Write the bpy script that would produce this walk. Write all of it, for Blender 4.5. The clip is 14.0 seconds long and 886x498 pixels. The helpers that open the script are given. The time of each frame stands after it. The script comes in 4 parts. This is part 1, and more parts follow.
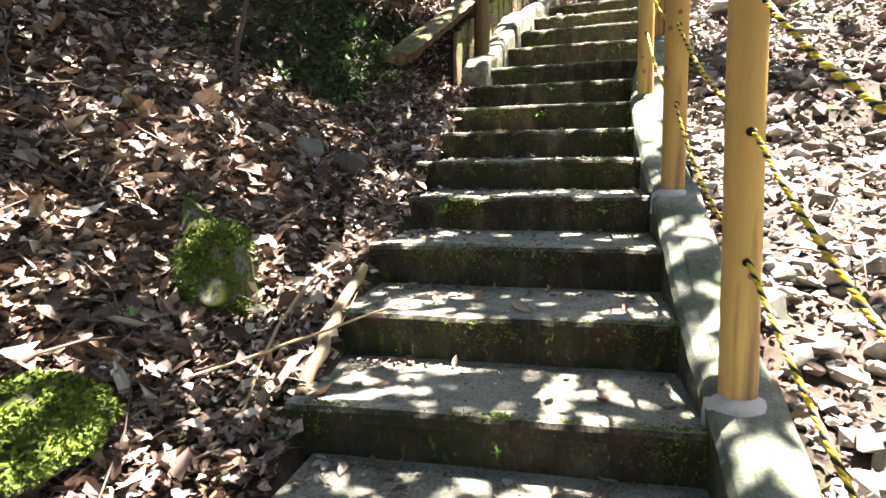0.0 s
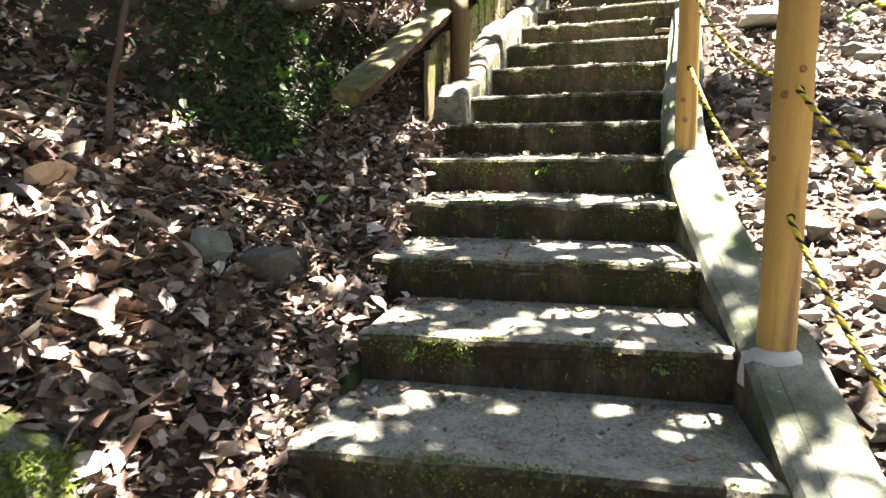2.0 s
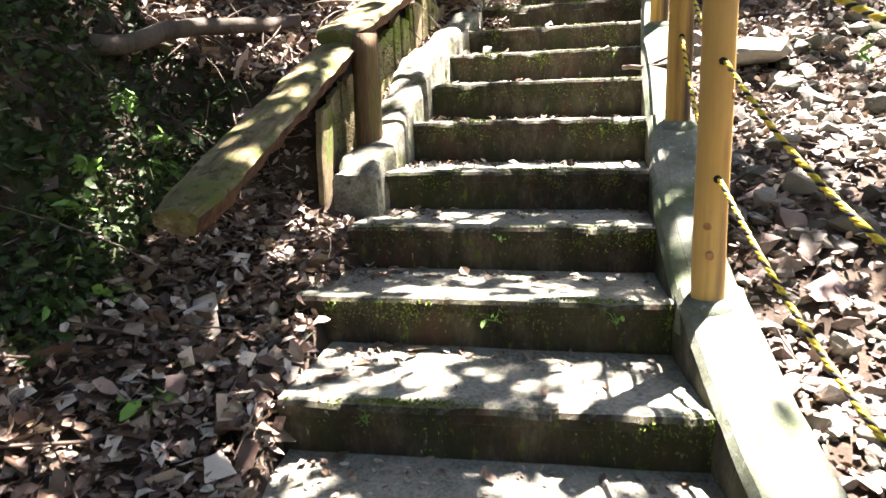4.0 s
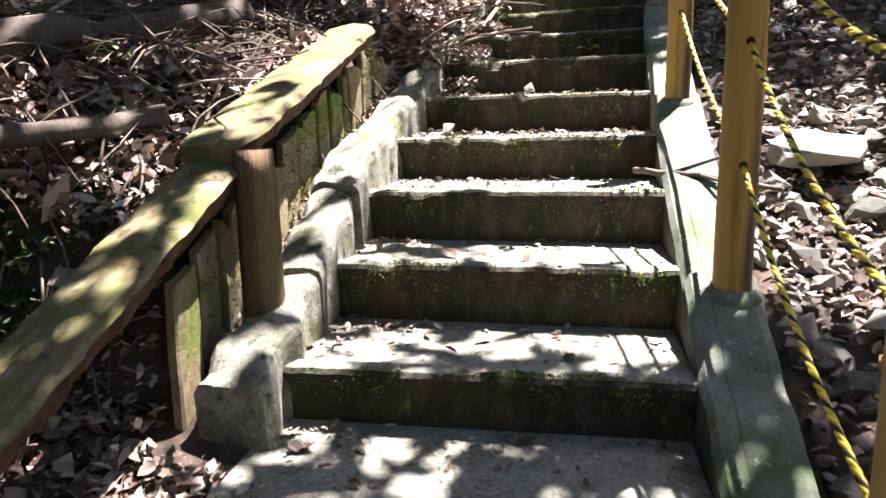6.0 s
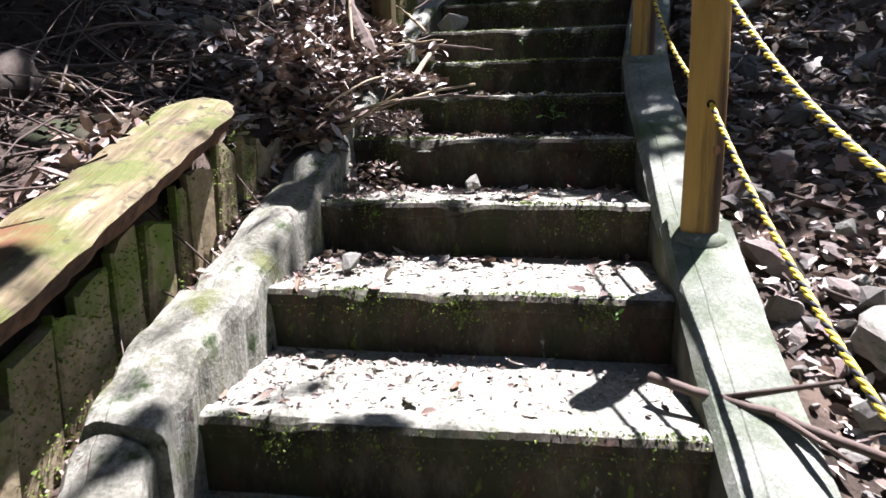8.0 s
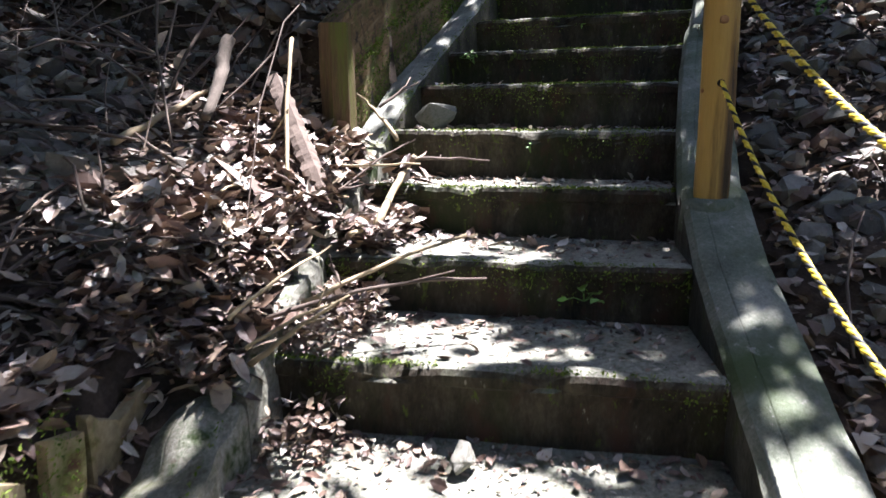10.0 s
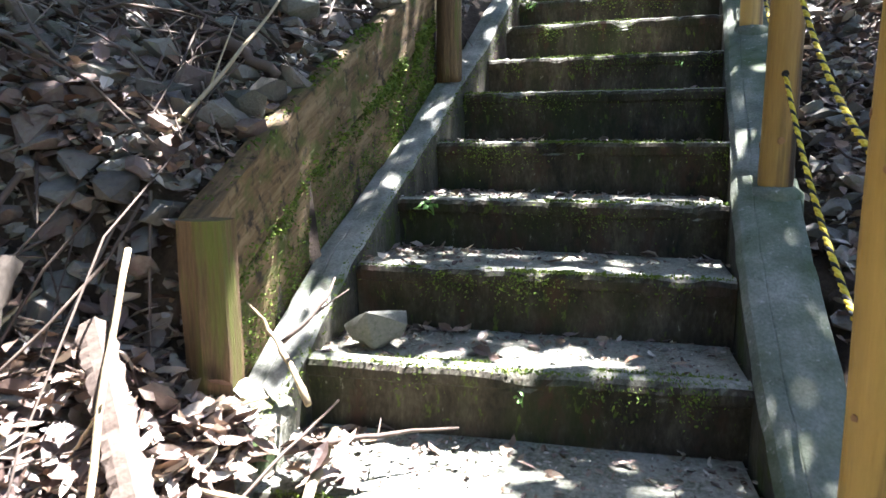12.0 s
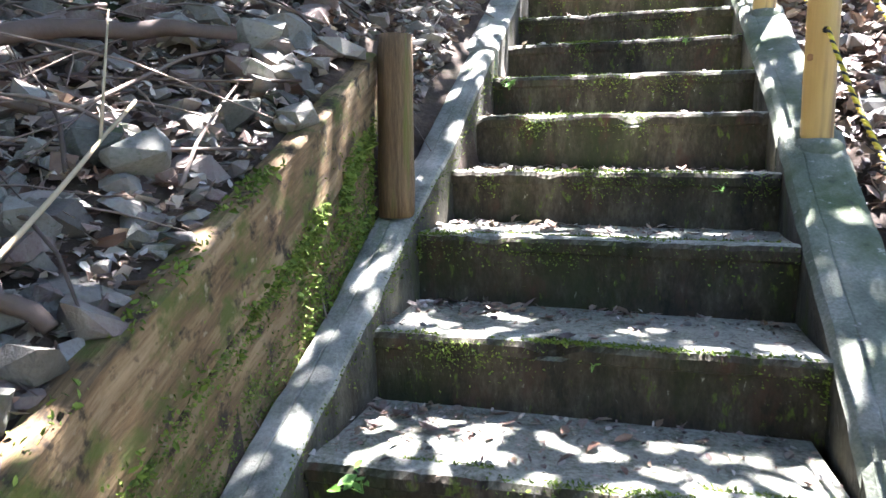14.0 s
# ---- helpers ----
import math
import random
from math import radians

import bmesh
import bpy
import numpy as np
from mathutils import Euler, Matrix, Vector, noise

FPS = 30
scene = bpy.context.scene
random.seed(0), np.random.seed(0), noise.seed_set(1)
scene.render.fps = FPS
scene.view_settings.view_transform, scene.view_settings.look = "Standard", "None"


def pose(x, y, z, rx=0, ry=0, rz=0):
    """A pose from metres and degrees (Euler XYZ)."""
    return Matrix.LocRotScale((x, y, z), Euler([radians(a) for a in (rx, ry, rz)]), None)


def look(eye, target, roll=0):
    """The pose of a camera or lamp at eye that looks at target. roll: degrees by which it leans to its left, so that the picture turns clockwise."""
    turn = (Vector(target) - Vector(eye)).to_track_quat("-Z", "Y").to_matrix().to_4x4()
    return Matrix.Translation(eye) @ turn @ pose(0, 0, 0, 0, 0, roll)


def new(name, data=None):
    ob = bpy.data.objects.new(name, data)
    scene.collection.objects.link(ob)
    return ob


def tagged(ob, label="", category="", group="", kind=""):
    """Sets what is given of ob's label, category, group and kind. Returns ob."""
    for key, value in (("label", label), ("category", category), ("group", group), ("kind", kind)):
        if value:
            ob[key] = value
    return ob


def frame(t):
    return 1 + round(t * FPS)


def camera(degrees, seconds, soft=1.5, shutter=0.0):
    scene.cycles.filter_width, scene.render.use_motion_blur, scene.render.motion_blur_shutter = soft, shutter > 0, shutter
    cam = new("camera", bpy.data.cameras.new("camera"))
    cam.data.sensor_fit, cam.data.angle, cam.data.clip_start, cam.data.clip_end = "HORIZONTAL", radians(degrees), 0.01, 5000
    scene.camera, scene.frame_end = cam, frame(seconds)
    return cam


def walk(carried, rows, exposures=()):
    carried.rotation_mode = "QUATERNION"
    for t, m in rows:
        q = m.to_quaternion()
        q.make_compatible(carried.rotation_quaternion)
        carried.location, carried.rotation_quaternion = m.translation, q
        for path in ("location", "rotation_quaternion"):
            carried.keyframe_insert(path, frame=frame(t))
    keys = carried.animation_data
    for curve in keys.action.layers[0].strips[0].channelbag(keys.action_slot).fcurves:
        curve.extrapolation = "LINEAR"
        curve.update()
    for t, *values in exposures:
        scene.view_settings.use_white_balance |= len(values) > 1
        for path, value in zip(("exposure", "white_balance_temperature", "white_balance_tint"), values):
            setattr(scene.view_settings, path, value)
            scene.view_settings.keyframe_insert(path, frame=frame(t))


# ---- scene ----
cam = camera(64.8, 14.0, shutter=0.2)
METRES, EYE, TILT, LEAN, TURN = 9.0, 1.35, -9.0, 1.5, 0.0
ROWS = [
    (0.0, 0.0, 0.0, 0.0, -0.0, 0.0, -0.0),
    (0.5, -0.0034, 0.0319, 0.0158, -0.18, -0.46, 0.12),
    (1.0, -0.0012, 0.0588, 0.0266, -1.75, -0.54, 0.73),
    (1.5, 0.0032, 0.0906, 0.0485, -1.96, -0.86, 0.68),
    (2.0, 0.0007, 0.1301, 0.0625, -2.55, -1.09, 0.11),
    (2.5, 0.0068, 0.1646, 0.0782, -5.48, -1.71, 0.61),
    (5.0, 0.0291, 0.3243, 0.1671, -9.45, -2.87, 1.49),
    (5.5, 0.0401, 0.3538, 0.1813, -10.47, -2.73, 1.55),
    (6.0, 0.0522, 0.3814, 0.2016, -10.56, -2.55, 1.7),
    (6.5, 0.0567, 0.4174, 0.217, -10.75, -2.59, 1.65),
    (7.0, 0.0689, 0.4477, 0.2318, -13.31, -2.55, 2.07),
    (9.5, 0.1167, 0.59, 0.3138, -16.16, -2.08, 1.43),
    (10.0, 0.1287, 0.6165, 0.3367, -16.4, -2.09, 1.51),
    (10.5, 0.1413, 0.639, 0.3569, -16.78, -1.84, 1.54),
    (11.0, 0.1425, 0.6704, 0.37, -15.81, -1.31, 0.82),
    (11.5, 0.1495, 0.7001, 0.3947, -18.63, -0.48, 1.48),
    (12.0, 0.1687, 0.7251, 0.4137, -19.57, -0.26, 1.75),
    (12.5, 0.1787, 0.7549, 0.4309, -19.36, -0.12, 1.55),
    (13.0, 0.1916, 0.7803, 0.4536, -20.97, 0.19, 1.22),
    (13.5, 0.209, 0.8018, 0.4734, -22.24, 0.36, 1.9),
    (14.0, 0.2153, 0.8245, 0.4833, -22.17, 0.69, 2.1),
]
walk(cam, [(t, pose(0, 0, EYE, TILT, LEAN, TURN) @ pose(METRES * x, METRES * y, METRES * z, 90 + pitch, roll, yaw)) for t, x, y, z, yaw, pitch, roll in ROWS],
     exposures=[(0.0, 3.9, 6800, 17), (2.5, 4.05, 7050, 18), (4.5, 3.85, 6800, 21), (5.5, 3.6, 6700, 22), (7.0, 2.35, 5850, 25), (9.5, 2.55, 5850, 23),
                (10.5, 3.4, 6000, 19), (12.0, 4.0, 5950, 16), (14.0, 4.8, 5950, 20)])

# ---- world, sun, exposure ----
SUN_DIR = Vector((0.31, 0.20, 0.95)).normalized()   # towards the sun
world = bpy.data.worlds.new("world")
scene.world = world
world.use_nodes = True
wn = world.node_tree.nodes
sky = wn.new("ShaderNodeTexSky")
sky.sky_type, sky.sun_disc = "NISHITA", False
sky.sun_elevation = math.asin(SUN_DIR.z)
sky.sun_rotation = math.atan2(SUN_DIR.x, SUN_DIR.y)
world.node_tree.links.new(sky.outputs[0], wn["Background"].inputs[0])
wn["Background"].inputs[1].default_value = 0.05
sun = new("sun", bpy.data.lights.new("sun", "SUN"))
sun.data.energy, sun.data.angle, sun.data.color = 5.0, radians(0.53), (1.0, 0.96, 0.90)
sun.matrix_world = look(SUN_DIR * 40, (0, 0, 0))


# ---- materials ----
def material(name, colours, scale=8.0, rough=0.85, bump=0.3, fine=60.0, island=0.0, objrand=0.0, stretch=(1, 1, 1),
             over=None, spec=0.3, up=None, grain=None):
    """Two scales of noise through a ramp; over: a second growth or stain in patches; up: (colour, from, to) on faces that look up."""
    m = bpy.data.materials.new(name)
    m.use_nodes = True
    nt = m.node_tree
    n, lk = nt.nodes, nt.links.new
    b = n["Principled BSDF"]
    b.inputs["Roughness"].default_value = rough
    b.inputs["Specular IOR Level"].default_value = spec
    co = n.new("ShaderNodeTexCoord")
    mp = n.new("ShaderNodeMapping")
    mp.inputs["Scale"].default_value = stretch
    if grain:
        mp.vector_type = "TEXTURE"
        mp.inputs["Rotation"].default_value = Vector(grain).to_track_quat("X", "Z").to_euler()
        mp.inputs["Scale"].default_value = (7, 0.8, 0.8)
    lk(co.outputs["Object"], mp.inputs[0])

    def tex(s, detail=6.0, rgh=0.6):
        t = n.new("ShaderNodeTexNoise")
        t.inputs["Scale"].default_value, t.inputs["Detail"].default_value, t.inputs["Roughness"].default_value = s, detail, rgh
        lk(mp.outputs[0], t.inputs["Vector"])
        return t.outputs["Fac"]

    def calc(op, a, c):
        t = n.new("ShaderNodeMath")
        t.operation = op
        for i, v in enumerate((a, c)):
            if isinstance(v, (int, float)):
                t.inputs[i].default_value = v
            else:
                lk(v, t.inputs[i])
        return t.outputs[0]

    big, small = tex(scale), tex(fine, 4.0, 0.7)
    fac = calc("ADD", calc("MULTIPLY", big, 0.65), calc("MULTIPLY", small, 0.35))
    if island:
        g = n.new("ShaderNodeNewGeometry")
        fac = calc("ADD", calc("MULTIPLY", fac, 1 - island), calc("MULTIPLY", g.outputs["Random Per Island"], island))
    if objrand:
        g = n.new("ShaderNodeObjectInfo")
        fac = calc("ADD", calc("MULTIPLY", fac, 1 - objrand), calc("MULTIPLY", g.outputs["Random"], objrand))
    r = n.new("ShaderNodeValToRGB")
    els = r.color_ramp.elements
    lo, hi = (0.36, 0.64) if not (island or objrand) else (0.18, 0.82)
    while len(els) < len(colours):
        els.new(0.5)
    for i, c in enumerate(colours):
        els[i].position = lo + (hi - lo) * i / max(1, len(colours) - 1)
        els[i].color = (*c, 1)
    lk(fac, r.inputs[0])
    col = r.outputs[0]

    def mix(f, a, c):
        t = n.new("ShaderNodeMix")
        t.data_type = "RGBA"
        lk(f, t.inputs[0])
        lk(a, t.inputs[6])
        if isinstance(c, tuple):
            t.inputs[7].default_value = (*c, 1)
        else:
            lk(c, t.inputs[7])
        return t.outputs[2]

    def rgb(c):
        t = n.new("ShaderNodeRGB")
        t.outputs[0].default_value = (*c, 1)
        return t.outputs[0]

    def ramp01(v, a, c):
        t = n.new("ShaderNodeMapRange")
        t.inputs[1].default_value, t.inputs[2].default_value = a, c
        lk(v, t.inputs[0])
        return t.outputs[0]

    for growth in (over or ()):
        c, s, cut = growth
        tt = n.new("ShaderNodeTexNoise")
        tt.inputs["Scale"].default_value, tt.inputs["Detail"].default_value = s, 7.0
        tt.inputs["Roughness"].default_value = 0.65
        lk(co.outputs["Object"] if grain else mp.outputs[0], tt.inputs["Vector"])
        col = mix(ramp01(tt.outputs["Fac"], *cut), col, c)
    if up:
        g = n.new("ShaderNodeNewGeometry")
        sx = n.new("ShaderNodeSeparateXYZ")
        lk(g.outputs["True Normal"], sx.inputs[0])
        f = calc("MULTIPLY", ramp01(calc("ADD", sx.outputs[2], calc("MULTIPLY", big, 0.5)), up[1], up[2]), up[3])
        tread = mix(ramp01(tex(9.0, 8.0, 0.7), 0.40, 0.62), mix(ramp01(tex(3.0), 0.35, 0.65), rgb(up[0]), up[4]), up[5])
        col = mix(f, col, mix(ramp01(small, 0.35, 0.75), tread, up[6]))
    lk(col, b.inputs["Base Color"])
    bp = n.new("ShaderNodeBump")
    bp.inputs["Strength"].default_value, bp.inputs["Distance"].default_value = bump, 0.01
    lk(calc("ADD", calc("MULTIPLY", big, 0.6), calc("MULTIPLY", small, 0.5)), bp.inputs["Height"])
    lk(bp.outputs[0], b.inputs["Normal"])
    return m


MOSS, MOSS_D = (0.10, 0.15, 0.02), (0.03, 0.05, 0.012)
# Risers: moss and dirt, plus their shade painted as a darker colour than treads.
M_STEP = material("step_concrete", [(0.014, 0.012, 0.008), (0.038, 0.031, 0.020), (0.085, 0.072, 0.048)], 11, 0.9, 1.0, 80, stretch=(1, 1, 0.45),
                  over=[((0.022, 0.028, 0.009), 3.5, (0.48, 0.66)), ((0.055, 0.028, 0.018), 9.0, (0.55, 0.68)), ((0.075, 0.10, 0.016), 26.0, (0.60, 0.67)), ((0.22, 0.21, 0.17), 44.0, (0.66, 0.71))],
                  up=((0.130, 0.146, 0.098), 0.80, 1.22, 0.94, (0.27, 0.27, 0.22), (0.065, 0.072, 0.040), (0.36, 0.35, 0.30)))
# Kerb sides: moss and stains, with the shade of the side painted in.
M_KSIDE = material("shaded_stained_kerb_side", [(0.022, 0.020, 0.013), (0.055, 0.050, 0.034), (0.11, 0.105, 0.075)], 8, 0.9, 1.0, 70, stretch=(1, 1, 0.5),
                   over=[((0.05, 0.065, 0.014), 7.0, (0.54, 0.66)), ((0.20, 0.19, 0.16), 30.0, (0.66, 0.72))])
M_CURB = material("curb_concrete", [(0.075, 0.088, 0.062), (0.155, 0.168, 0.13), (0.28, 0.28, 0.235)], 5, 0.9, 0.7, 110,
                  over=[((0.06, 0.085, 0.035), 3.0, (0.44, 0.66)), ((0.04, 0.04, 0.035), 12.0, (0.64, 0.74)), ((0.34, 0.33, 0.30), 30.0, (0.62, 0.7))])
M_MORTAR = material("mortar", [(0.42, 0.42, 0.39), (0.55, 0.54, 0.5)], 12, 0.9, 0.3, 90)
M_LCURB = material("left_curb_concrete", [(0.06, 0.062, 0.042), (0.17, 0.168, 0.13), (0.35, 0.34, 0.29)], 9, 0.9, 1.0, 80,
                   over=[((0.09, 0.10, 0.035), 6.0, (0.54, 0.68)), (MOSS_D, 9.0, (0.54, 0.66)), ((0.06, 0.04, 0.03), 14.0, (0.62, 0.7))])
M_UKERB = material("damp_kerb_concrete", [(0.10, 0.105, 0.085), (0.21, 0.215, 0.18), (0.34, 0.335, 0.29)], 6, 0.85, 0.8, 90,
                   over=[((0.06, 0.10, 0.02), 2.2, (0.62, 0.72)), ((0.06, 0.06, 0.045), 9.0, (0.6, 0.74))])
M_POST = material("peeled_log", [(0.29, 0.18, 0.07), (0.45, 0.285, 0.085), (0.57, 0.38, 0.12), (0.66, 0.47, 0.19)], 3, 0.5, 0.2, 45, stretch=(3, 3, 0.25),
                  over=[((0.32, 0.18, 0.06), 3.5, (0.54, 0.70)), ((0.13, 0.08, 0.045), 1.6, (0.54, 0.68)), ((0.10, 0.05, 0.02), 8.0, (0.68, 0.73))], objrand=0.35)
M_POST_OLD = material("weathered_log", [(0.16, 0.085, 0.022), (0.31, 0.185, 0.045), (0.45, 0.285, 0.068), (0.54, 0.37, 0.12)], 3, 0.5, 0.5, 45, stretch=(3, 3, 0.25),
                      over=[((0.20, 0.11, 0.03), 3.0, (0.48, 0.62)), ((0.05, 0.033, 0.018), 2.2, (0.53, 0.64)), ((0.08, 0.05, 0.025), 9.0, (0.64, 0.70))], objrand=0.3)
M_KNOT = material("knot", [(0.20, 0.10, 0.04), (0.32, 0.17, 0.07)], 30, 0.6, 0.2)
# Dark discs on the log paint the shade inside the drilled holes.
M_HOLE_SHADE = material("hole", [(0.012, 0.010, 0.008), (0.02, 0.016, 0.012)], 30, 0.9, 0.1)
M_YEL = material("rope_yellow", [(0.62, 0.46, 0.03), (0.78, 0.60, 0.06)], 60, 0.6, 0.3)
M_BLK = material("rope_black", [(0.014, 0.014, 0.013), (0.03, 0.03, 0.028)], 60, 0.6, 0.3)
M_OLDWOOD = material("weathered_plank", [(0.10, 0.075, 0.04), (0.20, 0.16, 0.09), (0.30, 0.26, 0.16)], 5, 0.85, 0.5, 50, stretch=(1, 1, 1),
                     over=[(MOSS, 3.0, (0.52, 0.62)), ((0.07, 0.035, 0.02), 6.0, (0.6, 0.7))])
M_CAP = material("log_rail", [(0.06, 0.045, 0.022), (0.15, 0.118, 0.06), (0.29, 0.25, 0.15)], 14, 0.85, 1.0, 70, grain=(0.55, 1.4, 0.55),
                 over=[((0.085, 0.098, 0.022), 8.0, (0.45, 0.60)), ((0.04, 0.032, 0.016), 18.0, (0.54, 0.66)), ((0.13, 0.06, 0.025), 4.0, (0.60, 0.70))])
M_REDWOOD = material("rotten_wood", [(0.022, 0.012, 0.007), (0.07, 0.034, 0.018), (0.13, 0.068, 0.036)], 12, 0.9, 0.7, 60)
M_BOARD = material("retaining_board", [(0.055, 0.036, 0.018), (0.15, 0.098, 0.046), (0.27, 0.195, 0.105)], 14, 0.85, 0.9, 70, grain=(1.13, 1.5, 0.95),
                   over=[((0.075, 0.088, 0.018), 9.0, (0.50, 0.62)), ((0.03, 0.022, 0.013), 20.0, (0.53, 0.65)), ((0.26, 0.22, 0.15), 26.0, (0.62, 0.70))])
M_LPOST = material("old_post", [(0.04, 0.025, 0.013), (0.10, 0.062, 0.030), (0.19, 0.125, 0.06)], 3, 0.8, 0.9, 50, stretch=(3, 3, 0.3),
                   over=[((0.10, 0.11, 0.02), 4.0, (0.56, 0.68))])
M_SOIL = material("forest_soil", [(0.018, 0.013, 0.009), (0.045, 0.032, 0.022), (0.09, 0.065, 0.045)], 6, 0.95, 1.0, 70,
                  over=[((0.02, 0.035, 0.008), 1.1, (0.56, 0.66))])
M_LEAF = material("dead_leaf", [(0.045, 0.026, 0.019), (0.10, 0.06, 0.042), (0.20, 0.135, 0.085), (0.15, 0.10, 0.085), (0.33, 0.26, 0.18), (0.12, 0.075, 0.06), (0.27, 0.21, 0.165), (0.48, 0.43, 0.36)],
                  12, 0.55, 0.4, 80, island=0.78, spec=0.5)
# Rotting bark and leaves, darkened to carry the deep shade behind the rail.
M_SHADED_MOULD = material("leaf_mould", [(0.018, 0.011, 0.008), (0.045, 0.026, 0.018), (0.085, 0.05, 0.034), (0.15, 0.10, 0.07)], 12, 0.8, 0.4, 80, island=0.7)
M_STONE = material("rubble_stone", [(0.055, 0.056, 0.046), (0.12, 0.122, 0.10), (0.22, 0.22, 0.185), (0.15, 0.12, 0.09)], 9, 0.9, 0.6, 60, objrand=0.45,
                   over=[((0.06, 0.08, 0.03), 5.0, (0.58, 0.72))])
M_RUBBLE = material("rubble_small", [(0.06, 0.056, 0.048), (0.125, 0.118, 0.10), (0.245, 0.235, 0.20), (0.14, 0.10, 0.085), (0.18, 0.175, 0.15)], 14, 0.9, 1.0, 90, island=0.55,
                    over=[((0.06, 0.08, 0.03), 5.0, (0.6, 0.72))])
M_MOSSROCK = material("mossy_rock", [(0.08, 0.08, 0.065), (0.17, 0.17, 0.14), (0.26, 0.26, 0.21)], 7, 0.9, 1.0, 60,
                      over=[((0.075, 0.095, 0.016), 4.0, (0.42, 0.52)), ((0.03, 0.042, 0.01), 11.0, (0.50, 0.62)), ((0.12, 0.07, 0.04), 14.0, (0.64, 0.70))])
M_STICK = material("dead_twig", [(0.045, 0.033, 0.025), (0.11, 0.082, 0.064), (0.23, 0.185, 0.145)], 6, 0.85, 0.4, 60, island=0.5)
M_PALE = material("pale_stick", [(0.22, 0.17, 0.10), (0.42, 0.34, 0.21)], 6, 0.8, 0.4, 60, objrand=0.4)
M_GREEN = material("fresh_leaf", [(0.06, 0.14, 0.02), (0.11, 0.23, 0.04), (0.16, 0.30, 0.07)], 12, 0.5, 0.2, 60, island=0.4)
M_DKGREEN = material("dark_fern", [(0.012, 0.026, 0.007), (0.04, 0.07, 0.016)], 12, 0.6, 0.2, 60, island=0.5)
M_MOSS = material("moss", [(0.04, 0.065, 0.01), (0.10, 0.15, 0.02), (0.20, 0.25, 0.045)], 20, 0.95, 0.6, 90, island=0.5)
M_BARK = material("bark", [(0.05, 0.04, 0.03), (0.12, 0.10, 0.08)], 3, 0.95, 0.9, 30, stretch=(3, 3, 0.5))
M_CROWN = material("tree_leaf", [(0.03, 0.07, 0.012), (0.06, 0.12, 0.025), (0.09, 0.16, 0.04)], 10, 0.5, 0.1, 40, island=0.6)


# ---- the line of the stairs: right-hand nosing of each step from number 1 up ----
STAIR_X = [0.66, 0.73, 0.817, 0.91, 0.99, 1.08, 1.176, 1.285, 1.43, 1.59, 1.733, 1.90, 2.085, 2.265, 2.44, 2.63, 2.815, 3.005, 3.22, 3.455, 3.68, 3.92, 4.15, 4.375, 4.60]
STAIR_Y = [1.68, 2.13, 2.604, 3.08, 3.54, 4.01, 4.44, 4.81, 5.19, 5.59, 5.97, 6.37, 6.80, 7.21, 7.61, 7.98, 8.27, 8.55, 8.84, 9.12, 9.42, 9.72, 10.005, 10.30, 10.61]
STAIR_Z = [0.59, 0.75, 0.916, 1.073, 1.225, 1.383, 1.55, 1.716, 1.882, 2.078, 2.27, 2.449, 2.632, 2.826, 3.0, 3.178, 3.369, 3.563, 3.74, 3.94, 4.16, 4.352, 4.572, 4.763, 4.964]
KS = np.arange(-40, 71)
WIDE = 1.13


def _line(values, below, above):
    return np.array([values[0] - below * (1 - k) if k < 1 else values[-1] + above * (k - 25) if k > 25 else values[k - 1] for k in KS], float)


LX, LY, LZ = _line(STAIR_X, 0.07, 0.225), _line(STAIR_Y, 0.45, 0.30), _line(STAIR_Z, 0.158, 0.2)


def nose(k):
    return Vector((float(np.interp(k, KS, LX)), float(np.interp(k, KS, LY)), float(np.interp(k, KS, LZ))))


def turn_at(k):
    q = min(max(k, 0.0), 22.0)
    return -radians(14 + 0.5 * q + 0.033 * q * q)


def across(k):
    return Vector((math.cos(turn_at(k)), math.sin(turn_at(k)), 0))


def ahead(k):
    return Vector((-math.sin(turn_at(k)), math.cos(turn_at(k)), 0))


def at(k, u, h=0.0, f=0.0):
    """A point by the stairs: step number, metres to the right of the right-hand nosing, height over the line of nosings, metres ahead."""
    return nose(k) + across(k) * u + ahead(k) * f + Vector((0, 0, h))


# the same line, densely, to find the step number and the offset of any place
DK = np.concatenate([np.arange(-40, -4, 0.5), np.arange(-4, 34, 0.05), np.arange(34, 70, 0.5)])
DC = np.array([at(k, -WIDE / 2)[:] for k in DK])
DE = np.array([across(k)[:2] for k in DK])


def stair_place(x, y):
    """Arrays of step number and offset from the right-hand nosing for places x, y."""
    x, y = np.atleast_1d(x).astype(float), np.atleast_1d(y).astype(float)
    kk, uu = np.empty(len(x)), np.empty(len(x))
    for i in range(0, len(x), 4000):
        dx, dy = x[i:i + 4000, None] - DC[None, :, 0], y[i:i + 4000, None] - DC[None, :, 1]
        j = np.argmin(dx * dx + dy * dy, axis=1)
        r = np.arange(len(j))
        kk[i:i + 4000] = DK[j]
        side = np.sign(dx[r, j] * DE[j, 0] + dy[r, j] * DE[j, 1])
        uu[i:i + 4000] = side * np.hypot(dx[r, j], dy[r, j]) - WIDE / 2
    return kk, uu


def smooth(v, a, b):
    t = np.clip((v - a) / (b - a), 0, 1)
    return t * t * (3 - 2 * t)


def wave(x, y):
    return (0.5 * np.sin(x * 2.3 + 1.3 * np.sin(y * 1.7)) + 0.5 * np.sin(y * 2.9 + 1.1 * np.sin(x * 2.1 + 1.0))
            + 0.3 * np.sin(x * 7.1 + y * 3.3) + 0.3 * np.sin(y * 8.3 - x * 4.1))


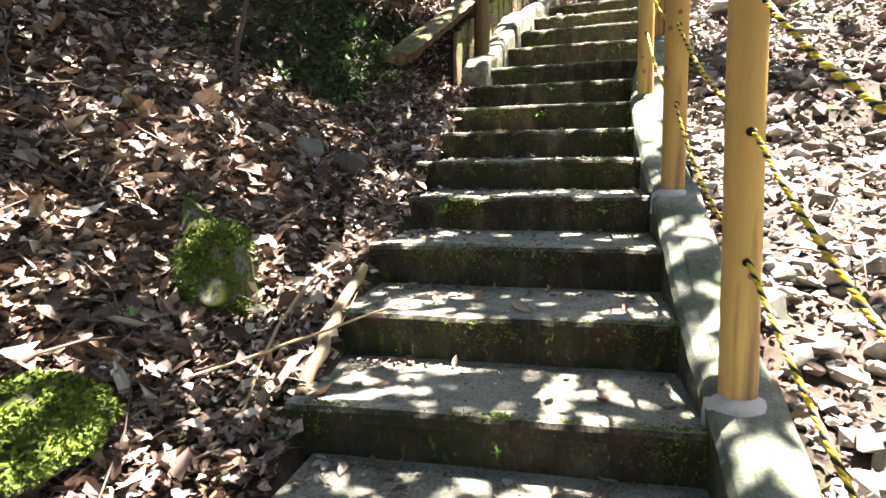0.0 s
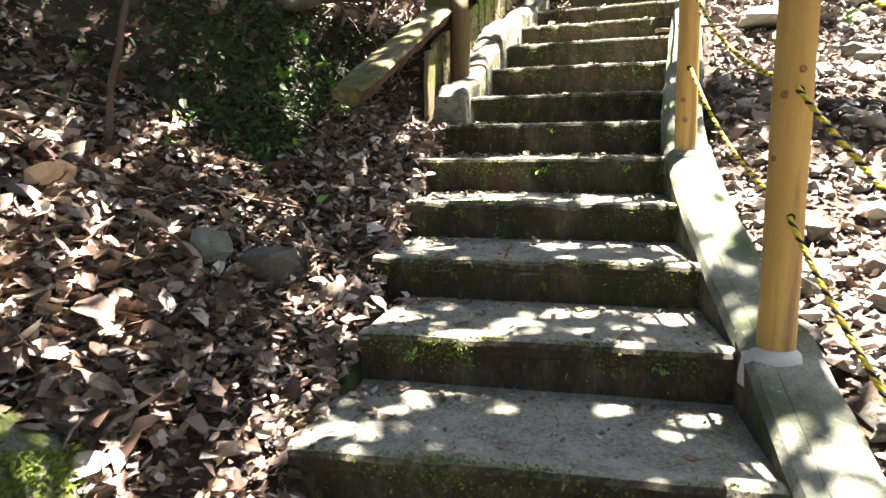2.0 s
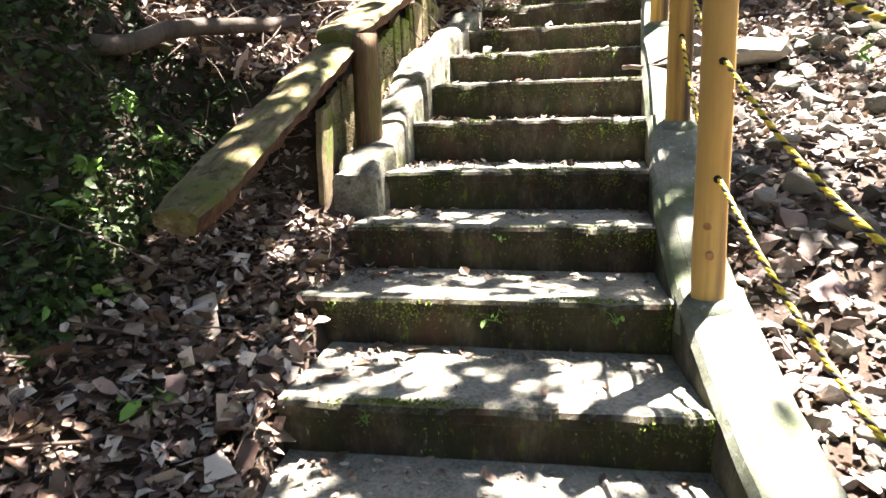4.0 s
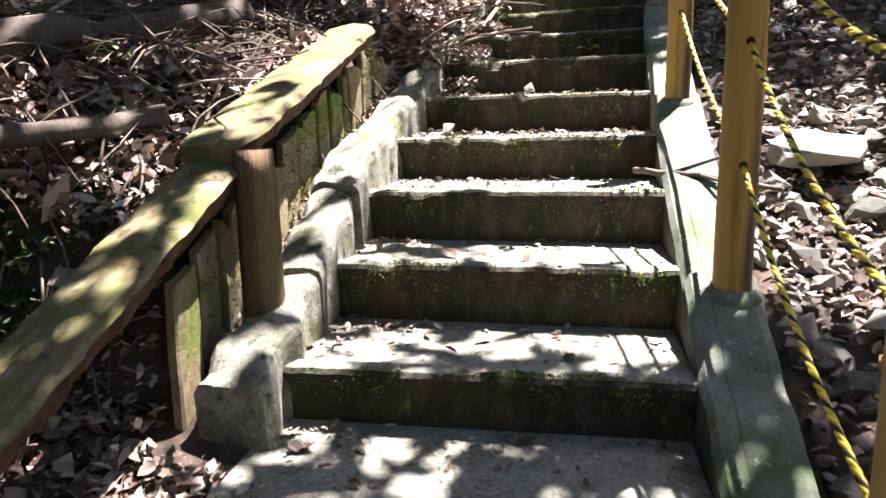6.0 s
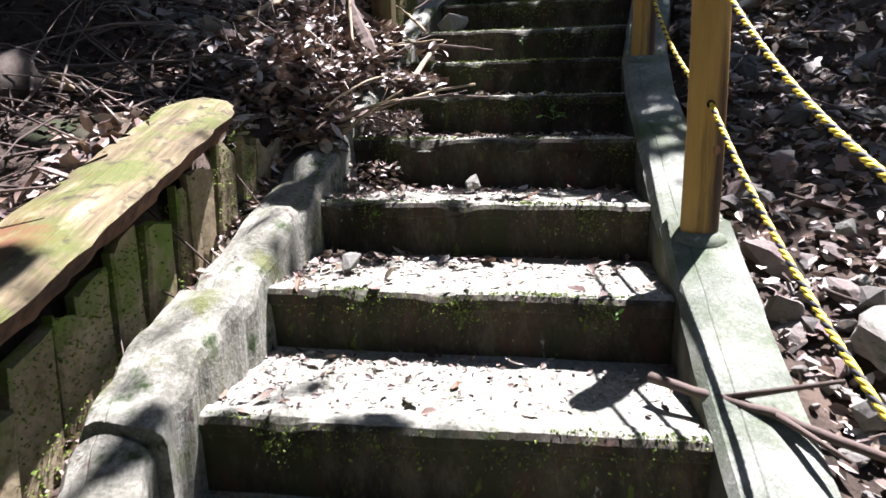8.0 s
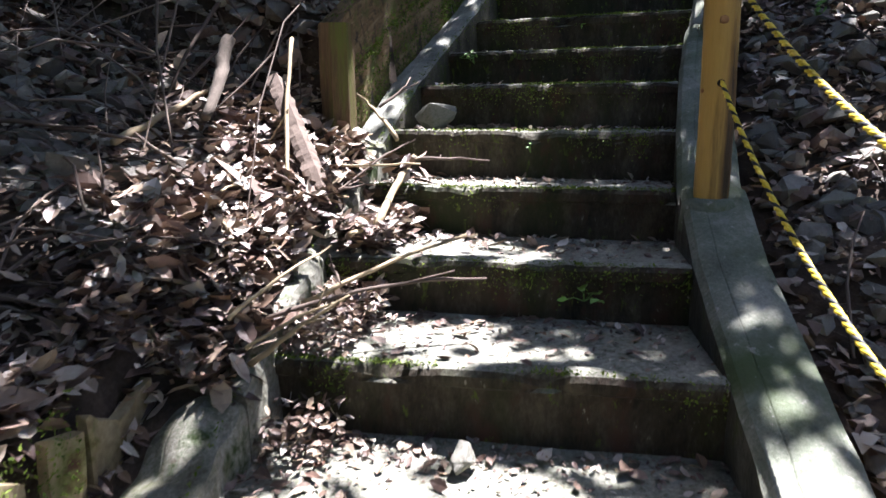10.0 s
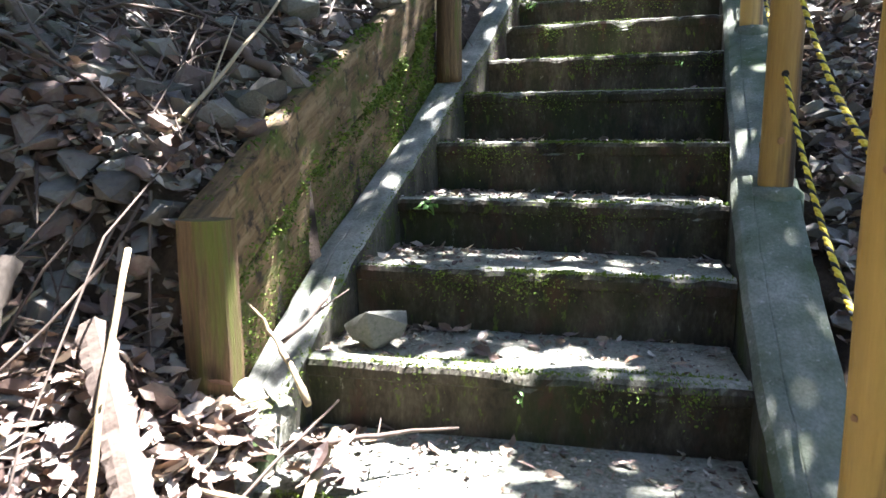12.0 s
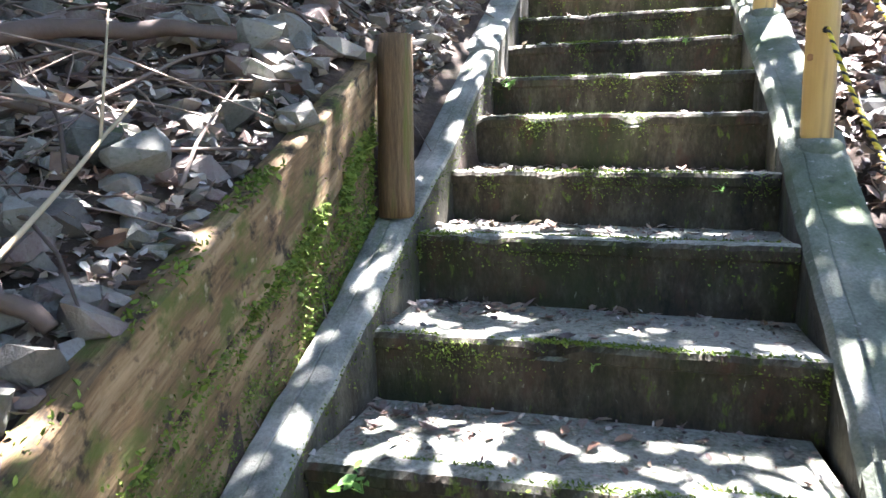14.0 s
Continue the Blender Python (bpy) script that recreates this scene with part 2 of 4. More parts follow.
def ground_z(x, y):
    x, y = np.atleast_1d(x).astype(float), np.atleast_1d(y).astype(float)
    k, u = stair_place(x, y)
    base = np.interp(np.clip(k, -12, 45), KS, LZ)
    d = np.clip(-u - WIDE, 0, 14)
    low = -0.12 + 0.06 * smooth(d, 0.1, 0.5) + 0.17 * d + 0.40 * np.maximum(0, d - 0.45) + 0.42 * smooth(d, 0.75, 1.15) * smooth(k, 5.8, 7.2)
    mid = np.where(d < 0.27, -0.01, 0.36 - 0.20 * smooth(k, 11.8, 13.4) + 0.30 * (d - 0.27))
    heap = 0.05 + 0.42 * d
    upp = np.where(d < 0.18, -0.2, 0.49 + 0.07 * smooth(k, 16.5, 20.0) + 0.50 * (d - 0.18))
    w1, w2, w3 = smooth(k, 8.6, 9.0), smooth(k, 13.2, 14.4), smooth(k, 16.2, 16.6) * smooth(22.5 - k, 0.0, 1.2)
    heap = np.where(k > 18, -0.02 + 0.55 * d, heap)
    left = ((low * (1 - w1) + mid * w1) * (1 - w2) + heap * w2) * (1 - w3) + upp * w3
    r = np.clip(u - 0.22, 0, 14)
    right = -0.10 + r * (-0.10 + 0.22 * smooth(k, 11, 18)) + 0.05 * smooth(r, 0.0, 0.4)
    z = base + np.where(u < -WIDE, left, np.where(u > 0.2, right, -0.34))
    z = z + np.where((u > -WIDE - 0.3) & (u < 0.3), 0.0, 0.025 * wave(x, y)) + np.where((u < -WIDE - 1.5) | (u > 1.5), 0.05 * wave(x * 0.5, y * 0.5), 0.0)
    return z


def ground1(x, y):
    return float(ground_z([x], [y])[0])


# ---- helpers for building ----
def link(name, bm, mat, parent=None, label="", sharp=True):
    me = bpy.data.meshes.new(name)
    bm.normal_update()
    bm.to_mesh(me)
    bm.free()
    me.materials.append(mat)
    if not sharp:
        me.shade_smooth()
    ob = new(name, me)
    ob.parent = parent
    if label:
        tagged(ob, label)
    return ob


def part(name, bm, mat, parent, label="", sharp=True):
    return link(name, bm, mat, parent, label, sharp)


def from_arrays(name, verts, faces, mat, parent=None, smoothed=False):
    me = bpy.data.meshes.new(name)
    me.from_pydata(np.asarray(verts).tolist(), [], faces if isinstance(faces, list) else faces.tolist())
    me.materials.append(mat)
    if smoothed:
        me.shade_smooth()
    ob = new(name, me)
    ob.parent = parent
    return ob


def empty(name, label, category, group="", kind="", where=(0, 0, 0)):
    ob = new(name)
    ob.location = where
    return tagged(ob, label, category, group, kind)


def tube(bm, pts, radii, sides=7, wobble=0.0, cap=True):
    """A tapered tube along points, in a bmesh."""
    rings, pts = [], [Vector(p) for p in pts]
    for i, p in enumerate(pts):
        d = (pts[min(i + 1, len(pts) - 1)] - pts[max(i - 1, 0)]).normalized()
        a = d.cross(Vector((0, 0, 1)) if abs(d.z) < 0.9 else Vector((1, 0, 0))).normalized()
        b = d.cross(a)
        r = radii[i] if isinstance(radii, (list, tuple)) else radii
        rings.append([bm.verts.new(p + (a * math.cos(q) + b * math.sin(q)) * r * (1 + wobble * random.uniform(-1, 1)))
                      for q in (2 * math.pi * s / sides for s in range(sides))])
    for r0, r1 in zip(rings, rings[1:]):
        for s in range(sides):
            bm.faces.new((r0[s], r0[(s + 1) % sides], r1[(s + 1) % sides], r1[s]))
    if cap:
        bm.faces.new(rings[0][::-1])
        bm.faces.new(rings[-1])
    return rings


def slab(bm, sections):
    """A solid through equal closed sections (lists of points)."""
    rows = [[bm.verts.new(p) for p in s] for s in sections]
    n = len(rows[0])
    for a, b in zip(rows, rows[1:]):
        for i in range(n):
            bm.faces.new((a[i], a[(i + 1) % n], b[(i + 1) % n], b[i]))
    bm.faces.new(rows[0][::-1])
    bm.faces.new(rows[-1])
    bmesh.ops.recalc_face_normals(bm, faces=bm.faces)
    return rows


# ---- ground ----
def axis_lines(a, b, step, far):
    near = list(np.arange(a, b + 1e-6, step))
    lo, hi, s = [a], [b], step
    while lo[-1] > -far:
        s *= 1.25
        lo.append(lo[-1] - s)
        hi.append(hi[-1] + s)
    return np.array(lo[:0:-1] + near + hi[1:])


gx, gy = axis_lines(-3.2, 7.0, 0.07, 900), axis_lines(-1.5, 13.5, 0.07, 900)
GX, GY = np.meshgrid(gx, gy)
GZ = ground_z(GX.ravel(), GY.ravel())
nx, ny = len(gx), len(gy)
ii = (np.arange(ny - 1)[:, None] * nx + np.arange(nx - 1)[None, :]).ravel()
ground = from_arrays("ground", np.c_[GX.ravel(), GY.ravel(), GZ], np.c_[ii, ii + 1, ii + nx + 1, ii + nx], M_SOIL, smoothed=True)
tagged(ground, "dark forest soil of a steep slope under leaf litter", "ground", kind="structure")

# ---- stairs: each step a cast block with a worn nosing ----
stairs = empty("stairs", "mossy concrete steps climbing a wooded slope", "stairs", kind="structure")


def step_block(k):
    a, b = nose(k), nose(k + 1)
    e, f = across(k), ahead(k)
    depth = max(0.3, (b - a).dot(f)) + 0.06
    rise = nose(k).z - nose(k - 1).z
    rng = random.Random(k * 7 + 3)
    wide = WIDE + (rng.uniform(0.0, 0.10) if k < 9 else 0.01)
    bm = bmesh.new()
    n = 60
    sections = []
    for i in range(n + 1):
        u = -wide + wide * i / n
        p = Vector((a.x, a.y, 0)) + e * u
        chip = max(0.0, noise.noise((k * 5.1, u * 7.0, 0.3)) - 0.22) * 0.05 + max(0.0, noise.noise((k * 2.3, u * 26.0, 6.1)) - 0.2) * 0.022
        w = noise.noise((k * 3.7, u * 2.5, 1.3)) * 0.006
        tz = a.z + noise.noise((k * 9.1, u * 4.0, 2.0)) * 0.004
        bow = w + chip
        prof = [(0.022 + w, -rise - 0.12), (0.020 + w, -rise * 0.55), (0.012 + w, -0.055), (0.0 + bow, -0.046), (-0.004 + bow + 0.004 * noise.noise((k, u * 31.0, 3.0)), -0.018 - chip), (0.006 + bow, -0.004 - chip),
                (0.018 + bow, 0.0 - chip * 0.5), (0.055, 0.001), (0.060, -0.006), (depth * 0.6, -0.008 + noise.noise((k, u * 5, 4)) * 0.004), (depth, -0.004), (depth, -rise - 0.12)]
        sections.append([(p.x + f.x * q, p.y + f.y * q, tz + h) for q, h in prof])
    slab(bm, sections)
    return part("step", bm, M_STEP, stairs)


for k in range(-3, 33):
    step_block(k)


# ---- right-hand kerb: sloping concrete, one length between two posts ----
POST_K = [-1.57, 1.2, 3.93, 6.92, 9.68, 12.52, 15.70, 19.08, 22.3, 25.4, 28.4]
POST_U = [0.09, 0.085, 0.085, 0.085, 0.125, 0.10, 0.085, 0.13, 0.115, 0.11, 0.11]


def sloped_curb(name, k0, k1, u0, u1, top, mat, parent, drop=0.45, lift0=0.0, lift1=0.0, pieces=10, bevel=0.02, seed=0, rough=0.006, rise=0.0, side=None):
    bm = bmesh.new()
    sections = []
    for i in range(pieces + 1):
        t = i / pieces
        k = k0 + (k1 - k0) * t
        h = top + rise * t + lift0 * (1 - t) ** 3 + lift1 * t ** 3
        z = lambda u, v: at(k, u + noise.noise((k * 4.3, seed, v)) * rough, v + noise.noise((k * 3.9, u * 9, seed)) * rough)
        sections.append([z(u0, -drop), z(u0 - 0.004, h - bevel * 1.6), z(u0 + bevel * 0.6, h - bevel * 0.3), z(u0 + bevel * 1.6, h), z(u0 + 0.055, h + 0.002), z(u0 + 0.058, h - 0.001), z(u0 + 0.062, h + 0.002), z((u0 + u1) / 2, h + 0.004),
                         z(u1 - bevel * 1.6, h), z(u1 - bevel * 0.4, h - bevel * 0.5), z(u1, h - bevel * 1.6), z(u1 + 0.01, -drop)])
    slab(bm, sections)
    bm.faces.ensure_lookup_table()
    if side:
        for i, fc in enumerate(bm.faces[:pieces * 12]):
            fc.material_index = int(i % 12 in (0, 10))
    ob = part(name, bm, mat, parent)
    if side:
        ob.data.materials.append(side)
    return ob


kerb = empty("kerb", "sloping grey concrete kerb carrying the rope fence posts", "kerb", kind="structure")
for i in range(len(POST_K) - 1):
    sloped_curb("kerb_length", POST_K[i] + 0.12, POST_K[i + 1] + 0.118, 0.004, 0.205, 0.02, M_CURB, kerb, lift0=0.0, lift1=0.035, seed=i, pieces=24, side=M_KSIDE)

# ---- rope fence posts ----
POST_R = [0.050, 0.0495, 0.0505, 0.048, 0.053, 0.0525, 0.053, 0.053, 0.051, 0.052, 0.052]
ROPE_H = (0.43, 0.75, 1.07)


def rope_post(k, index):
    base = at(k, POST_U[index], 0.0)
    rng = random.Random(index)
    thing = empty("rope_post", "weathered brown log post with rope holes, set in the kerb" if 4 <= index <= 7 else "peeled yellow-brown log post with rope holes, set in the kerb", "post", "rope fence posts", where=base)
    r0 = POST_R[index]
    lean = Vector((rng.uniform(-0.012, 0.012), rng.uniform(-0.012, 0.012), 0))
    bm = bmesh.new()
    pts = [Vector((0, 0, h)) + lean * h + Vector((noise.noise((index, h * 2, 0)), noise.noise((index, h * 2, 5)), 0)) * 0.005 for h in np.linspace(-0.08, 1.28, 14)]
    tube(bm, pts, [r0 * (1.0 - 0.05 * i / 13) * (1 + 0.02 * noise.noise((index, i * 0.9, 8))) if i < 13 else r0 * 0.86 for i in range(14)], 20, 0.012)
    part("log", bm, M_POST_OLD if 4 <= index <= 7 else M_POST, thing, sharp=False)
    bm = bmesh.new()
    tube(bm, [(0, 0, -0.06), (0, 0, 0.025), (0, 0, 0.042), (0, 0, 0.047)], [0.092, 0.086, r0 + 0.016, r0 + 0.001], 18, 0.03)
    part("mortar_collar", bm, M_MORTAR if index < 3 else M_CURB, thing, "pale mortar collar" if index < 3 else "weathered grey mortar collar", sharp=False)
    tangent = (at(k + 0.5, 0.1) - at(k - 0.5, 0.1)).normalized()
    for h in ROPE_H:
        for s in (-1, 1):
            d = Vector((tangent.x, tangent.y, 0)).normalized() * s
            bm = bmesh.new()
            slope = s * tangent.z / math.hypot(tangent.x, tangent.y) - 0.16
            c = lean * h + d * (r0 * 0.955) + Vector((0, 0, h + slope * r0))
            tube(bm, [c, c + d * 0.0042], [0.0115, 0.010], 12)
            part("rope_hole", bm, M_HOLE_SHADE, thing, "dark disc painted as the shade in a drilled rope hole")
    for j in range(7):
        q, h = rng.uniform(0, 6.28), rng.uniform(0.12, 1.1)
        d = Vector((math.cos(q), math.sin(q), 0))
        c = lean * h + d * (r0 * 0.955) + Vector((0, 0, h))
        bm = bmesh.new()
        s = rng.uniform(0.006, 0.013)
        tube(bm, [c, c + d * 0.0035, c + d * 0.0042], [s * 1.2, s, s * 0.5], 10, 0.1)
        part("knot", bm, M_KNOT, thing)
    return thing


for i, k in enumerate(POST_K):
    rope_post(k, i)


def rope(i, h, sag):
    a, b = at(POST_K[i], POST_U[i], h), at(POST_K[i + 1], POST_U[i + 1], h)
    thing = empty("rope", "yellow and black twisted rope slung between the log posts", "rope", "ropes of the fence", where=a)
    length = (b - a).length
    n = int(length / 0.012)
    pts = [(b - a) * (i / n) + Vector((0, 0, -4 * sag * (i / n) * (1 - i / n))) for i in range(n + 1)]
    side = (b - a).cross(Vector((0, 0, 1))).normalized()
    up = side.cross(b - a).normalized()
    for strand in range(3):
        bm = bmesh.new()
        q0 = strand * 2 * math.pi / 3
        line = []
        for i, p in enumerate(pts):
            q = q0 + i * 0.012 / 0.062 * 2 * math.pi
            line.append(p + (side * math.cos(q) + up * math.sin(q)) * 0.0037)
        tube(bm, line, 0.0047, 5)
        part("strand", bm, M_BLK if strand == 2 else M_YEL, thing, "black strand" if strand == 2 else "yellow strand", sharp=False)


for i in range(len(POST_K) - 1):
    for j, h in enumerate(ROPE_H):
        rope(i, h, 0.05 + 0.03 * ((i * 3 + j * 5) % 4) / 3)

# ---- left-hand kerbs ----
left_kerb = empty("left_kerb", "short stepped concrete kerb with moss and bleached tops", "kerb", kind="structure")
for k in range(9, 17):
    sloped_curb("kerb_block", k - 0.40 + 0.02, k + 0.60, -WIDE - 0.16 - 0.01 * (k % 2), -WIDE + 0.02, (0.07 if k < 13 else 0.02) + 0.02 * ((k * 7) % 3), M_LCURB, left_kerb, pieces=18, bevel=0.022, seed=20 + k, rough=0.032)
upper_kerb = empty("upper_kerb", "long sloping concrete kerb, grey and damp with moss", "kerb", kind="structure")
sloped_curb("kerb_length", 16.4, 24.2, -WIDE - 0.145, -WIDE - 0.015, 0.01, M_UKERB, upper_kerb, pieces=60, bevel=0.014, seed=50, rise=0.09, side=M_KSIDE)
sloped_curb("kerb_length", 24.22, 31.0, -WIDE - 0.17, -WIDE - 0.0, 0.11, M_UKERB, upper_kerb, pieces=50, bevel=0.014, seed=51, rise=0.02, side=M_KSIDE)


# ---- log rail, stakes and retaining boards ----
def beam(name, a, b, wide, thick, mat, parent, under=None, seed=0):
    """A rough plank or half log from a to b with a flat top and a torn edge."""
    a, b = Vector(a), Vector(b)
    d = (b - a).normalized()
    s = d.cross(Vector((0, 0, 1))).normalized()
    up = s.cross(d)
    bm = bmesh.new()
    sections = []
    n = 44
    for i in range(n + 1):
        p = a.lerp(b, i / n) + up * noise.noise((seed, i * 0.25, 0)) * 0.010
        j = lambda v: noise.noise((seed * 3.1, i * 0.45, v)) * 0.013 + noise.noise((seed, i * 1.7, v)) * 0.007
        end = 0.75 + 0.25 * min(1, i / 3.0, (n - i) / 2.0)
        w = wide / 2 * end
        sections.append([p - s * (w + j(1)) - up * thick * 0.6, p - s * (w + j(2)) - up * 0.012, p - s * (w - 0.015) + up * j(5) * 0.3, p + up * 0.012, p + s * (w - 0.018) + up * j(6) * 0.3,
                         p + s * (w + j(3)) - up * 0.016, p + s * (w - 0.03 + j(4) * 1.5) - up * thick, p - up * (thick * 1.1 + j(7))])
    slab(bm, sections)
    bm.faces.ensure_lookup_table()
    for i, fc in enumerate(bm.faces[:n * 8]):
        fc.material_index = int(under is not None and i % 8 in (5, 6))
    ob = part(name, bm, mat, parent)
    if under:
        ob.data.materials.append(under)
    return ob


rail = empty("log_rail", "mossy split-log rail, bleached on top with rotten reddish edges", "rail", where=(0, 0, 0))
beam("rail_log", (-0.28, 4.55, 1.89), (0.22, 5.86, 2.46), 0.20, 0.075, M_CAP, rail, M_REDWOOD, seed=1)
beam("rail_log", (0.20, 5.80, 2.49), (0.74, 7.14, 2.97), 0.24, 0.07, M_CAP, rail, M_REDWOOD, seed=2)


def round_post(name, base, height, r, mat, label, seed, top_mat=None):
    thing = empty(name, label, "post", where=base)
    rng = random.Random(seed)
    bm = bmesh.new()
    n = 9
    tube(bm, [Vector((noise.noise((seed, i, 0)) * 0.004, noise.noise((seed, i, 3)) * 0.004, -0.12 + (height + 0.12) * i / n)) for i in range(n + 1)], [r * (1.03 - 0.03 * i / n) if i < n else r * 0.93 for i in range(n + 1)], 16, 0.03)
    part("log", bm, mat, thing, sharp=False)
    return thing


round_post("stake_post", (0.335, 5.79, 1.99), 0.49, 0.062, M_LPOST, "old round wooden post holding the log rail", 3)
round_post("stake_post", (2.745, 10.19, 4.33), 0.46, 0.058, M_LPOST, "short round wooden post holding the boards", 4)

palisade = empty("palisade", "row of short mossy split stakes behind the kerb", "palisade")
rng = random.Random(5)
kk = 8.75
while kk < 13.7:
    base = at(kk, -WIDE - 0.225 + rng.uniform(-0.008, 0.008), -0.15)
    bm = bmesh.new()
    w, hgt = rng.uniform(0.040, 0.075), 0.45 + rng.uniform(-0.035, 0.03) - 0.16 * max(0.0, kk - 12.3)
    e, f = across(kk), ahead(kk)
    skew, tip = rng.uniform(-0.02, 0.02), rng.uniform(-0.03, 0.03)
    outline = [(-1, -0.7), (-0.85, -1), (-0.3, -0.9), (0.35, -1), (0.9, -0.95), (1, -0.5), (0.95, 0.9), (0, 1), (-0.95, 0.9)]
    slab(bm, [[base + f * (w * a * (1 - 0.05 * t) + skew * t) + e * (-0.016 * b + 0.008 * noise.noise((kk * 3, a * 2, t * 3)))
               + Vector((0, 0, hgt * t + (t == 1) * (tip * a + 0.02 * noise.noise((kk, a * 4, 1))))) for a, b in outline] for t in (0, 0.2, 0.4, 0.6, 0.8, 1)])
    part("stake", bm, M_OLDWOOD, palisade)
    kk += (2 * w + max(0.0, rng.uniform(-0.03, 0.02))) / 0.42

boards = empty("retaining_boards", "two mossy weathered boards holding back the rubble", "boards")


def board(k0, k1, u, h0, h1, thick, seed, drop0=0.0, drop1=0.0):
    bm = bmesh.new()
    sections = []
    n = 40
    for i in range(n + 1):
        t = i / n
        k = k0 + (k1 - k0) * t
        lift = drop0 * (1 - t) + drop1 * t
        j = lambda v: noise.noise((seed, i * 0.35, v)) * 0.007
        sections.append([at(k, u + j(0), h0 + lift + j(1)), at(k, u + thick * 0.5 + j(0) + 0.003, h0 + lift + j(1)), at(k, u + thick + j(2), h0 + lift + 0.01), at(k, u + thick + j(2) * 1.3, (h0 + h1) / 2 + lift),
                         at(k, u + thick + j(2), h1 + lift - 0.01), at(k, u + thick * 0.6, h1 + lift + j(3)), at(k, u + j(0), h1 + lift + j(3) * 1.2)])
    slab(bm, sections)
    return part("board", bm, M_BOARD, boards)


board(16.45, 21.0, -WIDE - 0.185, -0.02, 0.30, 0.030, 1, drop0=-0.05)
board(16.38, 21.05, -WIDE - 0.215, 0.312, 0.575, 0.066, 2, drop0=-0.05)
bm = bmesh.new()
pb = at(16.35, -WIDE - 0.135, -0.12)
e, f = across(17), ahead(17)
slab(bm, [[pb + e * (x + 0.01 * noise.noise((t * 3, x * 30, 1))) + f * (y + 0.01 * noise.noise((t * 3, y * 30, 7))) + Vector((0, 0, 0.65 * t)) for x, y in ((-0.06, -0.035), (0.0, -0.05), (0.05, -0.03), (0.055, 0.03), (0.0, 0.04), (-0.06, 0.03))] for t in (0, 0.25, 0.5, 0.75, 0.97, 1.0)])
part("end_stake", bm, M_LPOST, boards, "squared split stake with mossy foot")


# ---- loose stones ----
def stone_mesh(seed, cuts=7, subdiv=2):
    rng = random.Random(seed)
    bm = bmesh.new()
    for _ in range(cuts * 2):
        d = Vector((rng.gauss(0, 1), rng.gauss(0, 1), rng.gauss(0, 1))).normalized()
        bm.verts.new(Vector((d.x, d.y, d.z)) * rng.uniform(0.75, 1.1))
    made = bmesh.ops.convex_hull(bm, input=bm.verts[:])
    bmesh.ops.delete(bm, geom=[v for v in bm.verts if not v.link_faces], context="VERTS")
    for _ in range(subdiv - 1):
        bmesh.ops.subdivide_edges(bm, edges=bm.edges[:], cuts=1, use_grid_fill=True)
        bmesh.ops.smooth_vert(bm, verts=bm.verts[:], factor=0.12, use_axis_x=True, use_axis_y=True, use_axis_z=True)
        for v in bm.verts:
            v.co *= 1 + 0.07 * noise.noise(v.co * 2.7 + Vector((seed, 0, 0)))
    bmesh.ops.triangulate(bm, faces=bm.faces[:])
    bm.verts.index_update()
    return bm


def stone_data(seed, mat):
    bm = stone_mesh(seed, 7, 3)
    me = bpy.data.meshes.new("stone")
    bm.to_mesh(me)
    bm.free()
    me.materials.append(mat)
    return me


STONES = [stone_data(s, M_STONE) for s in range(9)]


def put_stone(p, size, seed, name="stone", label="grey angular stone lying in the leaf litter", mat=None, flat=0.65, group="loose stones", sink=0.35, rz=None):
    rng = random.Random(seed)
    me = STONES[seed % 9]
    if mat:
        me = me.copy()
        me.materials.clear()
        me.materials.append(mat)
    ob = new(name, me)
    ob.location = Vector(p) + Vector((0, 0, size * flat * (1 - sink)))
    ob.rotation_euler = (rng.uniform(-0.3, 0.3), rng.uniform(-0.3, 0.3), rng.uniform(0, 6.28) if rz is None else rz)
    ob.scale = (size * rng.uniform(0.9, 1.3), size * rng.uniform(0.7, 1.0), size * flat)
    return tagged(ob, label, "stone", group)


def on_ground(x, y, dz=0.0):
    return Vector((x, y, ground1(x, y) + dz))


# notable stones
rock = rock_a = put_stone(on_ground(-0.93, 2.70, -0.07), 0.30, 1, "mossy_rock", "large rock half covered with bright green moss", M_MOSSROCK, 0.7, "", 0.62)
bm = stone_mesh(91, 9, 5)
bm.to_mesh(rock.data)
bm.free()
rock.data.shade_smooth()
rock.rotation_euler, rock.scale = (radians(22), radians(4), radians(20)), (0.23, 0.45, 0.20)
rock.location = on_ground(-0.88, 2.68, 0.03)
rock = rock_b = put_stone(on_ground(-1.10, 1.70, -0.07), 0.30, 4, "mossy_rock", "low mossy rock among fallen leaves", M_MOSSROCK, 0.6, "", 0.6)
bm = stone_mesh(93, 9, 5)
bm.to_mesh(rock.data)
bm.free()
rock.data.shade_smooth()
rock.scale = (0.28, 0.34, 0.13)
rock.location = on_ground(-1.20, 1.66, -0.02)
put_stone(on_ground(-0.52, 3.77), 0.13, 2, "stone", "grey-green boulder beside the steps", None, 0.8, "", 0.3)
put_stone(on_ground(-0.72, 3.74), 0.10, 3, "stone", "dark grey boulder beside the steps", None, 0.8, "", 0.3)
put_stone(on_ground(0.19, 6.05), 0.085, 5, "stone", "pale stone behind the log rail", None, 0.9, "", 0.2)
put_stone(on_ground(1.98, 9.66), 0.105, 6, "boulder", "large angular pale boulder on the rubble", None, 0.75, "", 0.1)
put_stone(on_ground(2.22, 9.92), 0.075, 15, "boulder", "mossy angular boulder behind the boards", None, 0.8, "", 0.1)
put_stone(on_ground(2.37, 9.90), 0.065, 16, "boulder", "mossy angular boulder behind the boards", None, 0.8, "", 0.1)
